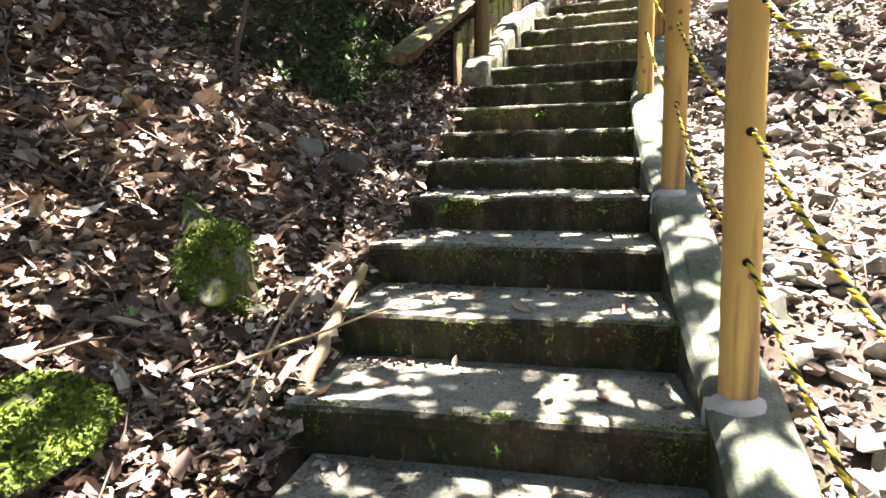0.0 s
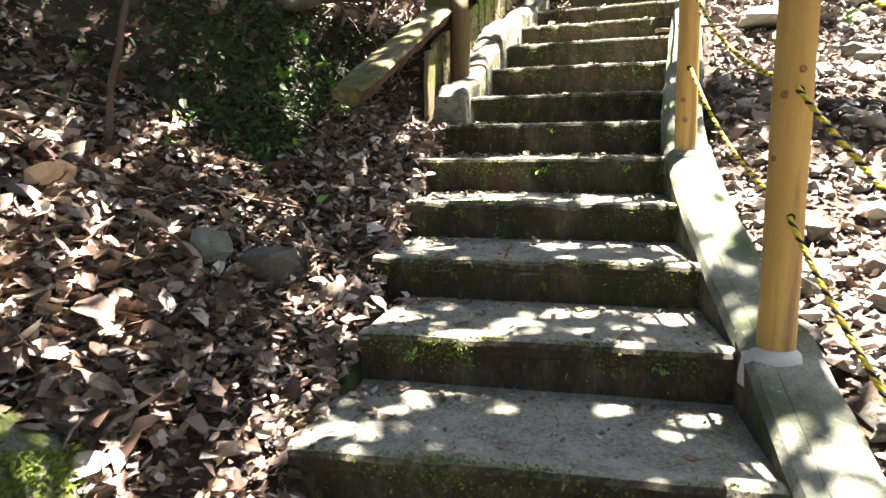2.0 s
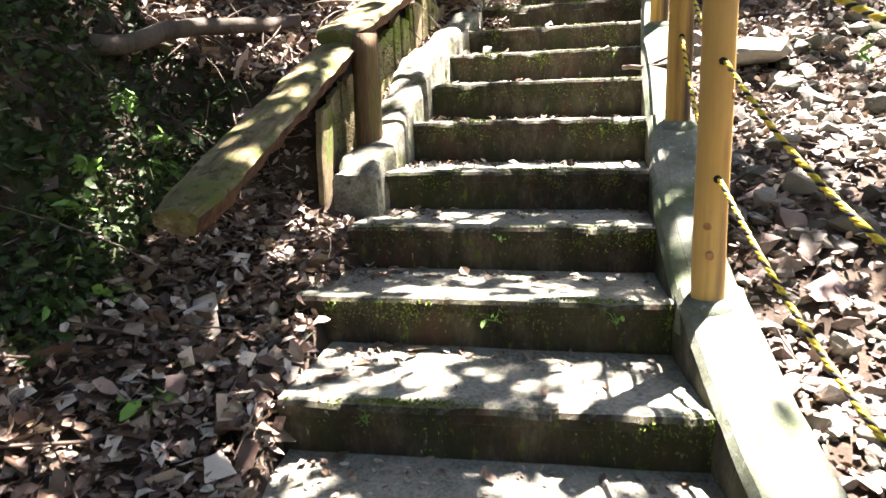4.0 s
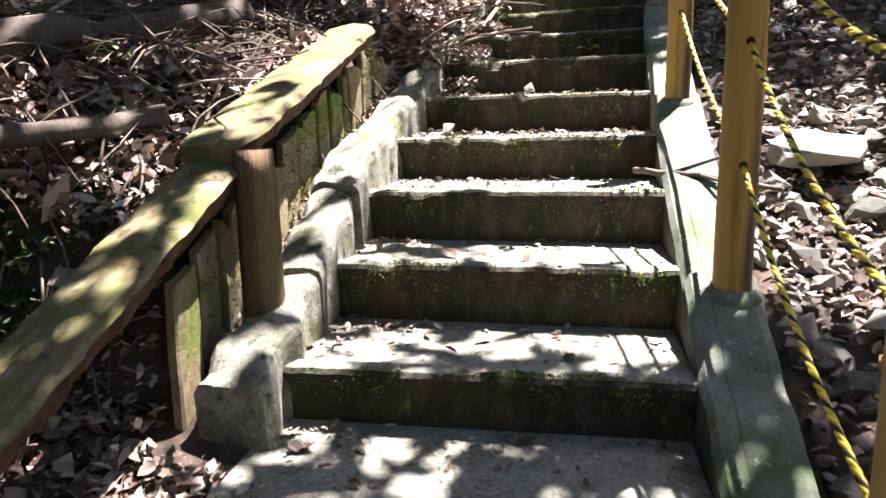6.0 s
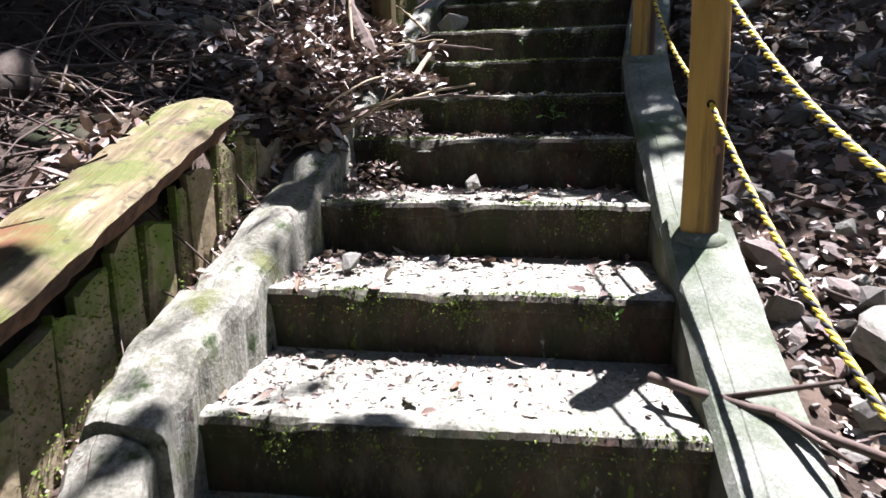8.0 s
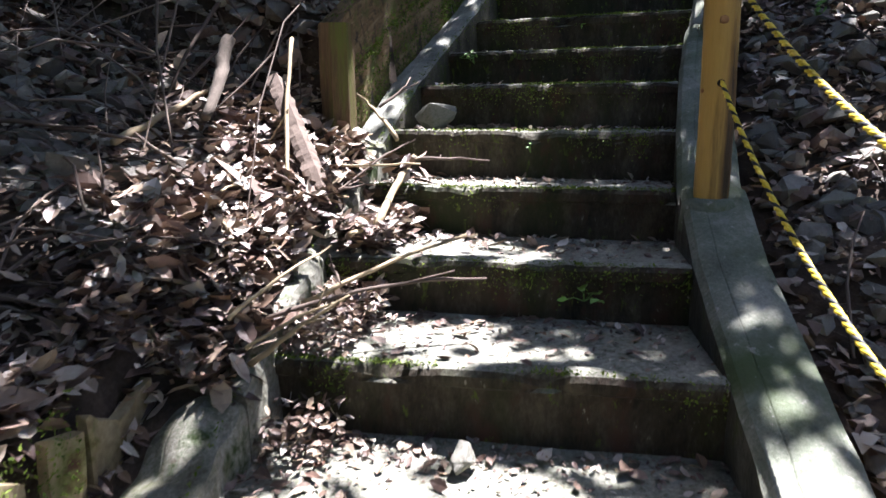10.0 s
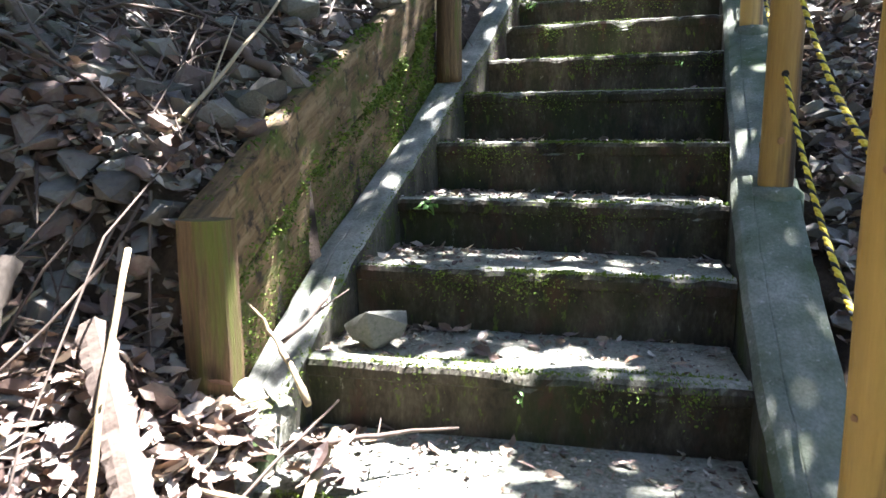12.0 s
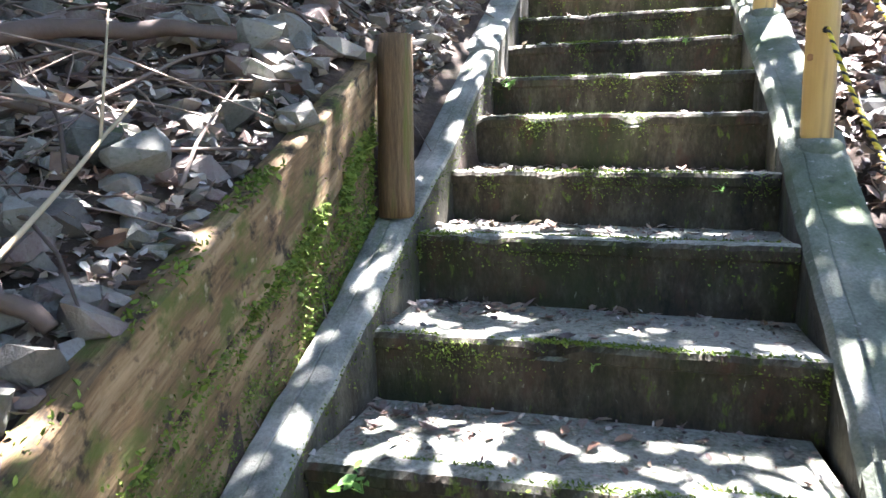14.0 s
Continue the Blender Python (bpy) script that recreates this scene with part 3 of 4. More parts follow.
put_stone(on_ground(2.42, 10.25), 0.10, 7, "boulder", "grey boulder above the retaining boards", None, 0.8, "", 0.2)
put_stone(on_ground(2.72, 10.75), 0.11, 8, "boulder", "grey boulder above the kerb", None, 0.8, "", 0.2)
put_stone(on_ground(2.05, 10.45), 0.15, 10, "boulder", "broad grey boulder on the rubble slope", None, 0.6, "", 0.2)
put_stone(on_ground(2.45, 6.10), 0.30, 12, "flat_stone", "broad flat sunlit slab of stone beside the kerb", None, 0.3, "", 0.25, rz=1.0)
put_stone(at(17.0, -WIDE + 0.14, 0.0, 0.16), 0.095, 11, "stone", "rough grey stone resting on a step", None, 0.85, "", 0.25)
put_stone(at(12.0, -WIDE + 0.20, 0.0, 0.22), 0.045, 13, "stone", "small pale stone resting on a step", None, 0.8, "", 0.1)
put_stone(at(13.0, -0.62, 0.0, 0.33), 0.045, 14, "stone", "small pale stone resting on a step", None, 0.8, "", 0.1)

rng = random.Random(11)
spots = []
while len(spots) < 290:
    k = rng.uniform(1, 25)
    if rng.random() < 0.55:
        u = 0.30 + abs(rng.gauss(0, 0.7))
        if rng.random() > (0.75 if k > 5 else 0.5):
            continue
    else:
        if k < 16.6:
            continue
        u = -WIDE - 0.26 - abs(rng.gauss(0, 0.5))
    p = at(k, u)
    spots.append((p.x, p.y, min(0.085, 0.025 + rng.expovariate(1 / 0.022))))
zs = ground_z([s[0] for s in spots], [s[1] for s in spots])
for i, (x, y, s) in enumerate(spots):
    put_stone((x, y, zs[i]), s, 100 + i, flat=rng.uniform(0.55, 0.85), sink=0.15)


def scatter_solid(name, count, sampler, size, seed, mat, label, category):
    """Many small stones joined into one mesh."""
    r = np.random.RandomState(seed)
    kinds = []
    for s in range(6):
        bm = stone_mesh(40 + s, 8, 1)
        kinds.append((np.array([v.co[:] for v in bm.verts]), np.array([[v.index for v in q.verts] for q in bm.faces])))
        bm.free()
    x, y = sampler(r, count)
    z = ground_z(x, y)
    k, u = stair_place(x, y)
    z = np.where((u > -WIDE - 0.02) & (u < 0.0), np.interp(np.floor(k - 0.03), KS, LZ) - 0.006, z)
    V, Fc, base = [], [], 0
    for i in range(len(x)):
        v, fc = kinds[i % 6]
        s = min(size * (0.35 + r.exponential(0.6)), size * 2.6)
        a = r.uniform(0, 6.28)
        c, q = math.cos(a), math.sin(a)
        p = v * [s * r.uniform(0.9, 1.4), s * r.uniform(0.7, 1.0), s * r.uniform(0.45, 0.8)]
        tl = r.uniform(-0.5, 0.5)
        p = np.c_[p[:, 0] * c - p[:, 1] * q, p[:, 0] * q + p[:, 1] * c, p[:, 2] + p[:, 0] * tl]
        V.append(p + [x[i], y[i], z[i] + s * 0.25])
        Fc.append(fc + base)
        base += len(v)
    ob = from_arrays(name, np.concatenate(V), np.concatenate(Fc), mat)
    return tagged(ob, label, category, kind="stuff")


LINE = np.array([at(k, 0)[:2] for k in np.arange(-4, 34, 0.1)])
LE = np.array([across(k)[:2] for k in np.arange(-4, 34, 0.1)])


def by_stairs(k, u):
    i = np.clip(((k + 4) / 0.1).astype(int), 0, len(LINE) - 1)
    fr = ((k + 4) / 0.1 - i)[:, None]
    nxt = np.clip(i + 1, 0, len(LINE) - 1)
    p = LINE[i] * (1 - fr) + LINE[nxt] * fr + LE[i] * u[:, None]
    return p[:, 0], p[:, 1]


def right_side(r, n):
    return by_stairs(r.uniform(-2, 31, n), 0.27 + np.abs(r.normal(0, 1.3, n)))


def upper_left(r, n):
    return by_stairs(r.uniform(16.2, 32, n), -WIDE - 0.22 - np.abs(r.normal(0, 0.9, n)))


def mid_slope(r, n):
    return by_stairs(r.uniform(14.0, 17.4, n), -WIDE - 0.40 - np.abs(r.normal(0, 0.8, n)))


def lower_left(r, n):
    k = r.uniform(-3.5, 16.4, n)
    off = np.where((k > 8.4) & (k < 13.6), 0.29, 0.02)
    out = off + np.abs(r.normal(0, 1.3, n))
    k = np.where((k > 10.9) & (out > 0.42), k - 12.0, k)
    k = np.where((k > 5.7) & (k < 8.9) & (out > 0.62) & (r.rand(n) < 0.8), k - 6.0, k)
    return by_stairs(k, -WIDE - out)


def behind_rail(r, n):
    return by_stairs(r.uniform(10.7, 17.0, n), -WIDE - 0.45 - np.abs(r.normal(0, 1.2, n)))


scatter_solid("rubble", 8500, right_side, 0.030, 3, M_RUBBLE, "grey broken stones among dead leaves beside the kerb", "rubble")
scatter_solid("rubble", 4200, mid_slope, 0.029, 14, M_RUBBLE, "dark broken stones on the slope below the boards", "rubble")
scatter_solid("rubble", 6500, upper_left, 0.031, 4, M_RUBBLE, "grey broken stones heaped behind the boards", "rubble")


# ---- leaf litter ----
def leaf_shape(r, n, length):
    """Arrays of n curled leaves: 8 points each, and their six faces."""
    L = length * np.clip(0.45 + r.exponential(0.35, n), 0.45, 1.25)
    W = L * (0.14 + 0.17 * r.rand(n))
    curl, fold, skew = r.uniform(-0.25, 0.35, n), r.uniform(0.0, 0.6, n), r.uniform(-0.15, 0.15, n)
    P = np.zeros((n, 8, 3))
    for i, (t, w) in enumerate(((0, 0), (0.3, 1), (0.68, 0.85), (1, 0))):
        y, z = t * L, curl * L * (t - 0.5) ** 2 * 2
        for s, j in ((-1, 0), (1, 1)):
            if i in (0, 3):
                P[:, 0 if i == 0 else 7] = np.c_[skew * y, y, z]
            else:
                P[:, 1 + (i - 1) * 3 + (0 if s < 0 else 2)] = np.c_[s * w * W + skew * y, y, z + fold * w * W]
                P[:, 1 + (i - 1) * 3 + 1] = np.c_[skew * y, y, z]
    return P


BLADE_F = [(0, 3, 6, 7), (0, 7, 4, 1)]
LEAF_F = [(0, 2, 1), (0, 3, 2), (1, 2, 5, 4), (2, 3, 6, 5), (4, 5, 7), (5, 6, 7)]


def rotate(P, r, tilt):
    n = len(P)
    a, b, c = r.normal(0, tilt, n), r.normal(0, tilt, n), r.uniform(0, 6.283, n)
    y = P[:, :, 1] * np.cos(a)[:, None] - P[:, :, 2] * np.sin(a)[:, None]
    z = P[:, :, 1] * np.sin(a)[:, None] + P[:, :, 2] * np.cos(a)[:, None]
    x = P[:, :, 0] * np.cos(b)[:, None] + z * np.sin(b)[:, None]
    z = -P[:, :, 0] * np.sin(b)[:, None] + z * np.cos(b)[:, None]
    return np.stack([x * np.cos(c)[:, None] - y * np.sin(c)[:, None], x * np.sin(c)[:, None] + y * np.cos(c)[:, None], z], axis=2)


def leaf_mesh(name, pos, length, seed, mat, tilt=0.45, settle=True, shape=LEAF_F):
    r = np.random.RandomState(seed)
    n = len(pos)
    P = rotate(leaf_shape(r, n, length), r, tilt)
    if settle:
        P[:, :, 2] -= P[:, :, 2].min(axis=1)[:, None] * 0.75
    P = P + np.asarray(pos)[:, None, :]
    base = (np.arange(n) * 8).tolist()
    faces = [tuple(b + i for i in fc) for b in base for fc in shape]
    return from_arrays(name, P.reshape(-1, 3), faces, mat)


def litter(name, n, sampler, length, seed, label, lift=0.03, mat=M_LEAF):
    r = np.random.RandomState(seed)
    x, y = sampler(r, n)
    z = ground_z(x, y)
    k, u = stair_place(x, y)
    tread = np.interp(np.floor(k - 0.05), KS, LZ)
    z = np.where((u > -WIDE - 0.02) & (u < 0.0), tread, z) + r.rand(n) * lift
    return tagged(leaf_mesh(name, np.c_[x, y, z], length, seed, mat), label, "leaf litter", kind="stuff")


def heap_side(r, n):
    k = r.uniform(13.6, 16.15, n)
    return by_stairs(k, -WIDE + 0.22 - np.abs(r.normal(0, 0.45, n)))


litter("leaf_litter", 26000, lower_left, 0.078, 5, "brown dead leaves covering the slope beside the steps", 0.05)
litter("leaf_litter", 7000, right_side, 0.075, 6, "dead leaves between the stones by the rope fence", 0.05)
litter("leaf_litter", 7500, upper_left, 0.065, 7, "purple-brown dead leaves among the rubble", 0.04)
litter("leaf_litter", 3200, heap_side, 0.068, 8, "bleached dead leaves heaped over the edge of the steps", 0.10)


litter("leaf_mould", 5500, behind_rail, 0.06, 23, "rotting leaves and bark chips behind the log rail, darkened for the shade there", 0.05, M_SHADED_MOULD)
litter("large_leaves", 800, lower_left, 0.13, 15, "large pale curled dead leaves on top of the litter", 0.07)


def fragments(name, n, sampler, length, seed, label, lift=0.05):
    """Torn bits of leaves: bent four-cornered flakes, as one mesh."""
    r = np.random.RandomState(seed)
    x, y = sampler(r, n)
    k, u = stair_place(x, y)
    keep = (u < -WIDE - 0.01) | (u > 0.21)
    x, y = x[keep], y[keep]
    n = len(x)
    L = length * (0.4 + r.exponential(0.5, n))[:, None]
    P = np.zeros((n, 4, 3))
    P[:, :, 0] = np.array([-1, 0.9, 1, -0.8]) * L * 0.5 + r.normal(0, 0.15, (n, 4)) * L
    P[:, :, 1] = np.array([-0.5, -0.6, 0.5, 0.6]) * L * 0.7 + r.normal(0, 0.15, (n, 4)) * L
    P[:, :, 2] = r.normal(0, 0.16, (n, 4)) * L
    P = rotate(P, r, 0.5) + np.c_[x, y, ground_z(x, y) + 0.012 + lift * r.rand(n)][:, None, :]
    f = np.arange(n)[:, None] * 4
    ob = from_arrays(name, P.reshape(-1, 3), np.r_[f + [0, 1, 2], f + [0, 2, 3]], M_LEAF)
    return tagged(ob, label, "leaf litter", kind="stuff")


fragments("leaf_fragments", 34000, lower_left, 0.030, 51, "torn bits of dead leaves in the litter")
fragments("leaf_fragments", 9000, right_side, 0.026, 52, "torn bits of dead leaves between the stones", 0.04)
fragments("leaf_fragments", 9000, upper_left, 0.026, 53, "torn bits of dead leaves on the rubble", 0.04)


def on_treads(r, n):
    k = np.floor(r.uniform(-1, 29, n)) + np.where(r.rand(n) < 0.6, 0.93 - np.abs(r.normal(0, 0.12, n)), r.uniform(0.12, 0.9, n))
    return by_stairs(k, -np.where(r.rand(n) < 0.4, WIDE - np.abs(r.normal(0, 0.12, n)), r.uniform(0.02, WIDE - 0.03, n)))


def edge_litter():
    """Leaves and crumbs lying on the treads, thickest at the left end and against the risers."""
    r = np.random.RandomState(21)
    pos = []
    for k in range(-2, 30):
        run = (nose(k + 1) - nose(k)).length * 0.93
        for _ in range(45 if k < 12 else 240 if k < 16 else 80):
            near_left = r.rand() < 0.55
            u = -WIDE + abs(r.normal(0, 0.16)) if near_left else -r.uniform(0.03, WIDE)
            f = run - abs(r.normal(0, 0.05)) if r.rand() < 0.6 else r.uniform(0.02, run)
            p = nose(k) + across(k) * u + ahead(k) * f
            pos.append((p.x, p.y, p.z + 0.001))
    ob = leaf_mesh("tread_litter", pos, 0.05, 22, M_LEAF, 0.25)
    tagged(ob, "small dead leaves and crumbs lying on the treads", "leaf litter", kind="stuff")


edge_litter()


def crumbs():
    """Leaf crumbs and needles strewn over the treads."""
    r = np.random.RandomState(41)
    pos = []
    for k in range(-1, 29):
        run = (nose(k + 1) - nose(k)).length * 0.93
        for _ in range(170 if k < 11 else 620 if k < 18 else 330):
            u = -WIDE * r.beta(1.0, 0.75)
            f = run * (1 - r.beta(0.9, 1.5))
            p = nose(k) + across(k) * float(u) + ahead(k) * float(f)
            pos.append((p.x, p.y, p.z - 0.004))
    ob = leaf_mesh("leaf_crumbs", pos, 0.02, 42, M_LEAF, 0.35)
    tagged(ob, "leaf crumbs and needles strewn over the treads", "leaf litter", kind="stuff")


def near_right(r, n):
    return by_stairs(r.uniform(-2, 27, n), 0.23 + np.abs(r.normal(0, 0.5, n)))


def behind_kerb(r, n):
    return by_stairs(r.uniform(8.8, 14.2, n), -WIDE - 0.19 - 0.10 * r.rand(n))


def below_boards(r, n):
    return by_stairs(r.uniform(15.6, 17.2, n), -WIDE - 0.20 - np.abs(r.normal(0, 0.45, n)))


def below_rail(r, n):
    return by_stairs(r.uniform(12.4, 14.6, n), -WIDE - 0.28 - np.abs(r.normal(0, 0.15, n)))


crumbs()
litter("leaf_litter", 2300, near_right, 0.07, 16, "dead leaves lying close along the kerb", 0.04)
litter("leaf_litter", 700, behind_kerb, 0.06, 17, "dead leaves caught between the kerb and the stakes", 0.03)
litter("leaf_litter", 500, below_rail, 0.085, 18, "dead leaves piled at the end of the stakes", 0.06)
litter("leaf_litter", 450, below_boards, 0.06, 19, "dead leaves on the slope at the end of the boards", 0.10)
scatter_solid("grit", 2600, on_treads, 0.006, 9, M_RUBBLE, "small stones and crumbs on the treads", "grit")

rng = random.Random(31)
LEAVES = []
for s in range(6):
    r = np.random.RandomState(60 + s)
    P = rotate(leaf_shape(r, 1, 0.11), r, 0.15)[0]
    P[:, 2] -= P[:, 2].min()
    me = bpy.data.meshes.new("fallen_leaf")
    me.from_pydata(P.tolist(), [], LEAF_F)
    me.materials.append(material("fallen_leaf", [(0.10, 0.05, 0.03), (0.22, 0.13, 0.08), (0.38, 0.28, 0.19)], 20, 0.6, 0.3, 80, objrand=0.6))
    LEAVES.append(me)
for k in range(0, 27):
    for _ in range(rng.choice((3, 4, 6))):
        ob = new("fallen_leaf", rng.choice(LEAVES))
        p = nose(k) + across(k) * -rng.uniform(0.08, WIDE - 0.05) + ahead(k) * rng.uniform(0.08, 0.36)
        ob.location, ob.rotation_euler[2] = p + Vector((0, 0, -0.005)), rng.uniform(0, 6.28)
        s = rng.uniform(0.6, 1.1)
        ob.scale = (s, s, s)
        tagged(ob, "single brown dead leaf lying on a tread", "leaf", "fallen leaves")


# ---- sticks and twigs ----
def twig(name, a, b, r0, r1, bend, seed, mat, label, category="stick", group="sticks", sides=7, forks=0):
    rng = random.Random(seed)
    a, b = Vector(a), Vector(b)
    thing = new(name)
    bm = bmesh.new()
    side = Vector((rng.uniform(-1, 1), rng.uniform(-1, 1), rng.uniform(0, 1)))
    n = 10
    pts = [a.lerp(b, i / n) + side * bend * math.sin(math.pi * i / n) + Vector((rng.uniform(-1, 1), rng.uniform(-1, 1), rng.uniform(-1, 1))) * r0 * 0.4 for i in range(n + 1)]
    tube(bm, pts, [r0 + (r1 - r0) * i / n for i in range(n + 1)], sides, 0.12)
    for q in range(forks):
        i = rng.randint(2, n - 2)
        c = pts[i] + (b - a) * rng.uniform(0.15, 0.3) + Vector((rng.uniform(-1, 1), rng.uniform(-1, 1), rng.uniform(-0.3, 0.8))) * (b - a).length * 0.2
        tube(bm, [pts[i], pts[i].lerp(c, 0.5), c], [r1, r1 * 0.8, r1 * 0.5], 5, 0.1)
    me = bpy.data.meshes.new(name)
    bm.to_mesh(me)
    bm.free()
    me.materials.append(mat)
    me.shade_smooth()
    bpy.data.objects.remove(thing)
    ob = new(name, me)
    return tagged(ob, label, category, group)


twig("stick", on_ground(-0.62, 1.95, 0.03), on_ground(-0.42, 2.75, 0.12), 0.006, 0.005, 0.06, 1, M_PALE, "thin pale twig lying across the leaves")
twig("stick", on_ground(-0.80, 2.05, 0.04), at(2.2, -0.85, 0.02), 0.006, 0.003, 0.04, 2, M_PALE, "thin pale twig reaching over a step")
twig("broken_branch", on_ground(-0.46, 2.05, 0.05), on_ground(-0.33, 2.72, 0.10), 0.026, 0.018, 0.01, 3, M_PALE, "broken pale branch at the end of the steps")
twig("sapling", on_ground(-1.20, 4.10, 0.0), on_ground(-1.20, 4.10, 0.95) + Vector((0.22, 0.1, 0)), 0.016, 0.010, 0.03, 4, M_STICK, "thin bare sapling stem on the bank", "sapling", "")
twig("stick", at(11.0, -0.10, 0.05, 0.20), at(10.6, 0.34, 0.10), 0.013, 0.009, 0.02, 5, M_STICK, "dark stick lying over the kerb", forks=2)
twig("branch_stub", (1.13, 8.38, 3.43), (1.21, 8.70, 3.70), 0.018, 0.026, 0.012, 6, M_BARK, "mossy broken branch stub on the rubble", "branch", "")
drift = empty("split_wood", "grey split slab of wood standing in the leaf heap", "wood")
beam("slab", (1.48, 8.26, 3.20), (1.37, 8.64, 3.58), 0.075, 0.035, M_STICK, drift, seed=9)
twig("bamboo_stick", at(14.6, -WIDE - 0.02, 0.06), (1.44, 8.72, 3.72), 0.008, 0.007, 0.03, 8, M_PALE, "long pale stick leaning in the leaf heap")
twig("stick", at(15.2, -WIDE + 0.16, 0.05), (1.87, 8.60, 3.27), 0.013, 0.012, 0.02, 9, M_PALE, "pale stick lying over the steps", forks=1)
twig("stick", at(14.3, -WIDE + 0.05, 0.05), at(15.3, -WIDE + 0.45, 0.0), 0.008, 0.005, 0.03, 10, M_PALE, "pale stick lying over the steps")
twig("stick", at(14.0, -WIDE + 0.0, 0.10), at(14.6, -WIDE + 0.55, 0.06), 0.007, 0.004, 0.04, 12, M_STICK, "forked twig lying over the steps", forks=2)
twig("branch", on_ground(1.35, 9.80, 0.10), on_ground(2.25, 10.15, 0.10), 0.028, 0.020, 0.04, 13, M_STICK, "long dark branch lying on the rubble", "branch", "")
twig("branch", on_ground(1.69, 9.36, 0.10), on_ground(1.84, 9.26, 0.08), 0.022, 0.016, 0.03, 14, M_STICK, "dark branch lying on the rubble", "branch", "")
twig("branch", on_ground(1.52, 9.0, 0.06), on_ground(1.98, 9.85, 0.10), 0.007, 0.004, 0.05, 15, M_PALE, "pale thin branch lying on the rubble", "branch", "", forks=2)
twig("fallen_log", on_ground(-0.9, 6.35, 0.05), on_ground(0.25, 7.25, 0.08), 0.085, 0.07, 0.02, 16, M_BARK, "dark fallen log on the slope behind the rail", "log", "", 12)
twig("fallen_log", on_ground(-0.75, 5.55, 0.04), on_ground(0.02, 6.2, 0.06), 0.04, 0.035, 0.02, 17, M_BARK, "dark fallen branch behind the rail", "log", "", 10)


def twig_stuff(name, n, sampler, seed, length, label):
    rng = random.Random(seed)
    r = np.random.RandomState(seed)
    x, y = sampler(r, n)
    ang, ln = r.uniform(0, 6.28, n), length * (0.4 + r.exponential(0.6, n))
    x2, y2 = x + np.cos(ang) * ln, y + np.sin(ang) * ln
    k2, u2 = stair_place(x2, y2)
    z1, z2 = ground_z(x, y), ground_z(x2, y2)
    bm = bmesh.new()
    for i in range(n):
        if -WIDE - 0.02 < u2[i] < 0.28:
            continue
        a, b = Vector((x[i], y[i], z1[i] + rng.uniform(0.01, 0.07))), Vector((x2[i], y2[i], z2[i] + rng.uniform(0.02, 0.12)))
        s = Vector((rng.uniform(-1, 1), rng.uniform(-1, 1), rng.uniform(-0.2, 1))) * ln[i] * 0.12
        rr = rng.uniform(0.002, 0.0065)
        tube(bm, [a, a.lerp(b, 0.33) + s, a.lerp(b, 0.66) + s * 0.8, b], [rr, rr * 0.9, rr * 0.75, rr * 0.5], 4, cap=False)
    ob = link(name, bm, M_STICK, sharp=False)
    return tagged(ob, label, "twigs", kind="stuff")


def mid_left(r, n):
    return by_stairs(r.uniform(8.5, 19, n), -WIDE - 0.40 - np.abs(r.normal(0, 0.8, n)))


rng = random.Random(71)
for i in range(34):
    k = rng.uniform(13.6, 16.6)
    a = at(k, -WIDE - rng.uniform(-0.12, 0.5), rng.uniform(0.06, 0.2))
    b = a + Vector((rng.uniform(-0.35, 0.5), rng.uniform(-0.35, 0.45), rng.uniform(-0.05, 0.22)))
    twig("stick", a, b, rng.uniform(0.004, 0.010), 0.003, rng.uniform(0, 0.06), 200 + i, M_PALE if i % 2 else M_STICK, "dry broken twig sticking out of the leaf heap", forks=i % 3)
for i in range(22):
    x, y = by_stairs(np.array([rng.uniform(10, 23)]), np.array([-WIDE - rng.uniform(0.5, 1.5)]))
    a = on_ground(float(x[0]), float(y[0]), 0.06)
    q = rng.uniform(0, 6.28)
    b = on_ground(a.x + 0.7 * math.cos(q), a.y + 0.7 * math.sin(q), 0.10)
    if stair_place([b.x], [b.y])[1][0] < -WIDE - 0.3:
        twig("stick", a, b, rng.uniform(0.006, 0.013), 0.005, rng.uniform(0, 0.06), 300 + i, M_PALE if i % 3 == 0 else M_STICK, "long dry stick lying on the slope", forks=i % 3)

twig_stuff("twigs", 260, lower_left, 1, 0.28, "thin dead twigs lying in the leaf litter")
twig_stuff("twigs", 480, mid_left, 2, 0.45, "tangle of dead twigs on the slope behind the kerb")
twig_stuff("twigs", 420, upper_left, 3, 0.35, "dead twigs lying over the rubble")
twig_stuff("twigs", 160, right_side, 4, 0.22, "dead twigs among the stones")


# ---- small plants and moss ----
def sprig(p, n, size, seed, mat=None, name="weed", label="small fresh green weed growing from the step", out=None):
    r = np.random.RandomState(seed)
    thing = empty(name, label, "plant", "small weeds", where=p)
    P = rotate(leaf_shape(r, n, size), r, 0.6) + r.normal(0, size * 0.45, (n, 1, 3)) * [1, 1, 0.5] + [0, 0, size * 0.5]
    if out is not None:
        P = P + np.array(out) * size * 0.5
    faces = [tuple(b * 8 + i for i in fc) for b in range(n) for fc in LEAF_F]
    from_arrays("leaves", P.reshape(-1, 3), faces, mat or M_GREEN, thing)
    bm = bmesh.new()
    for i in range(min(n, 7)):
        tube(bm, [(0, 0, -0.01), Vector(P[i].mean(axis=0).tolist()) * 0.5 + Vector((0, 0, 0.004)), P[i, 0].tolist()], [0.0014, 0.0012, 0.0008], 4)
    part("stems", bm, M_GREEN, thing)


def riser_weed(k, u, h, n, size, seed):
    sprig(at(k, u, -h, -0.004), n, size, seed, out=(-ahead(k))[:])


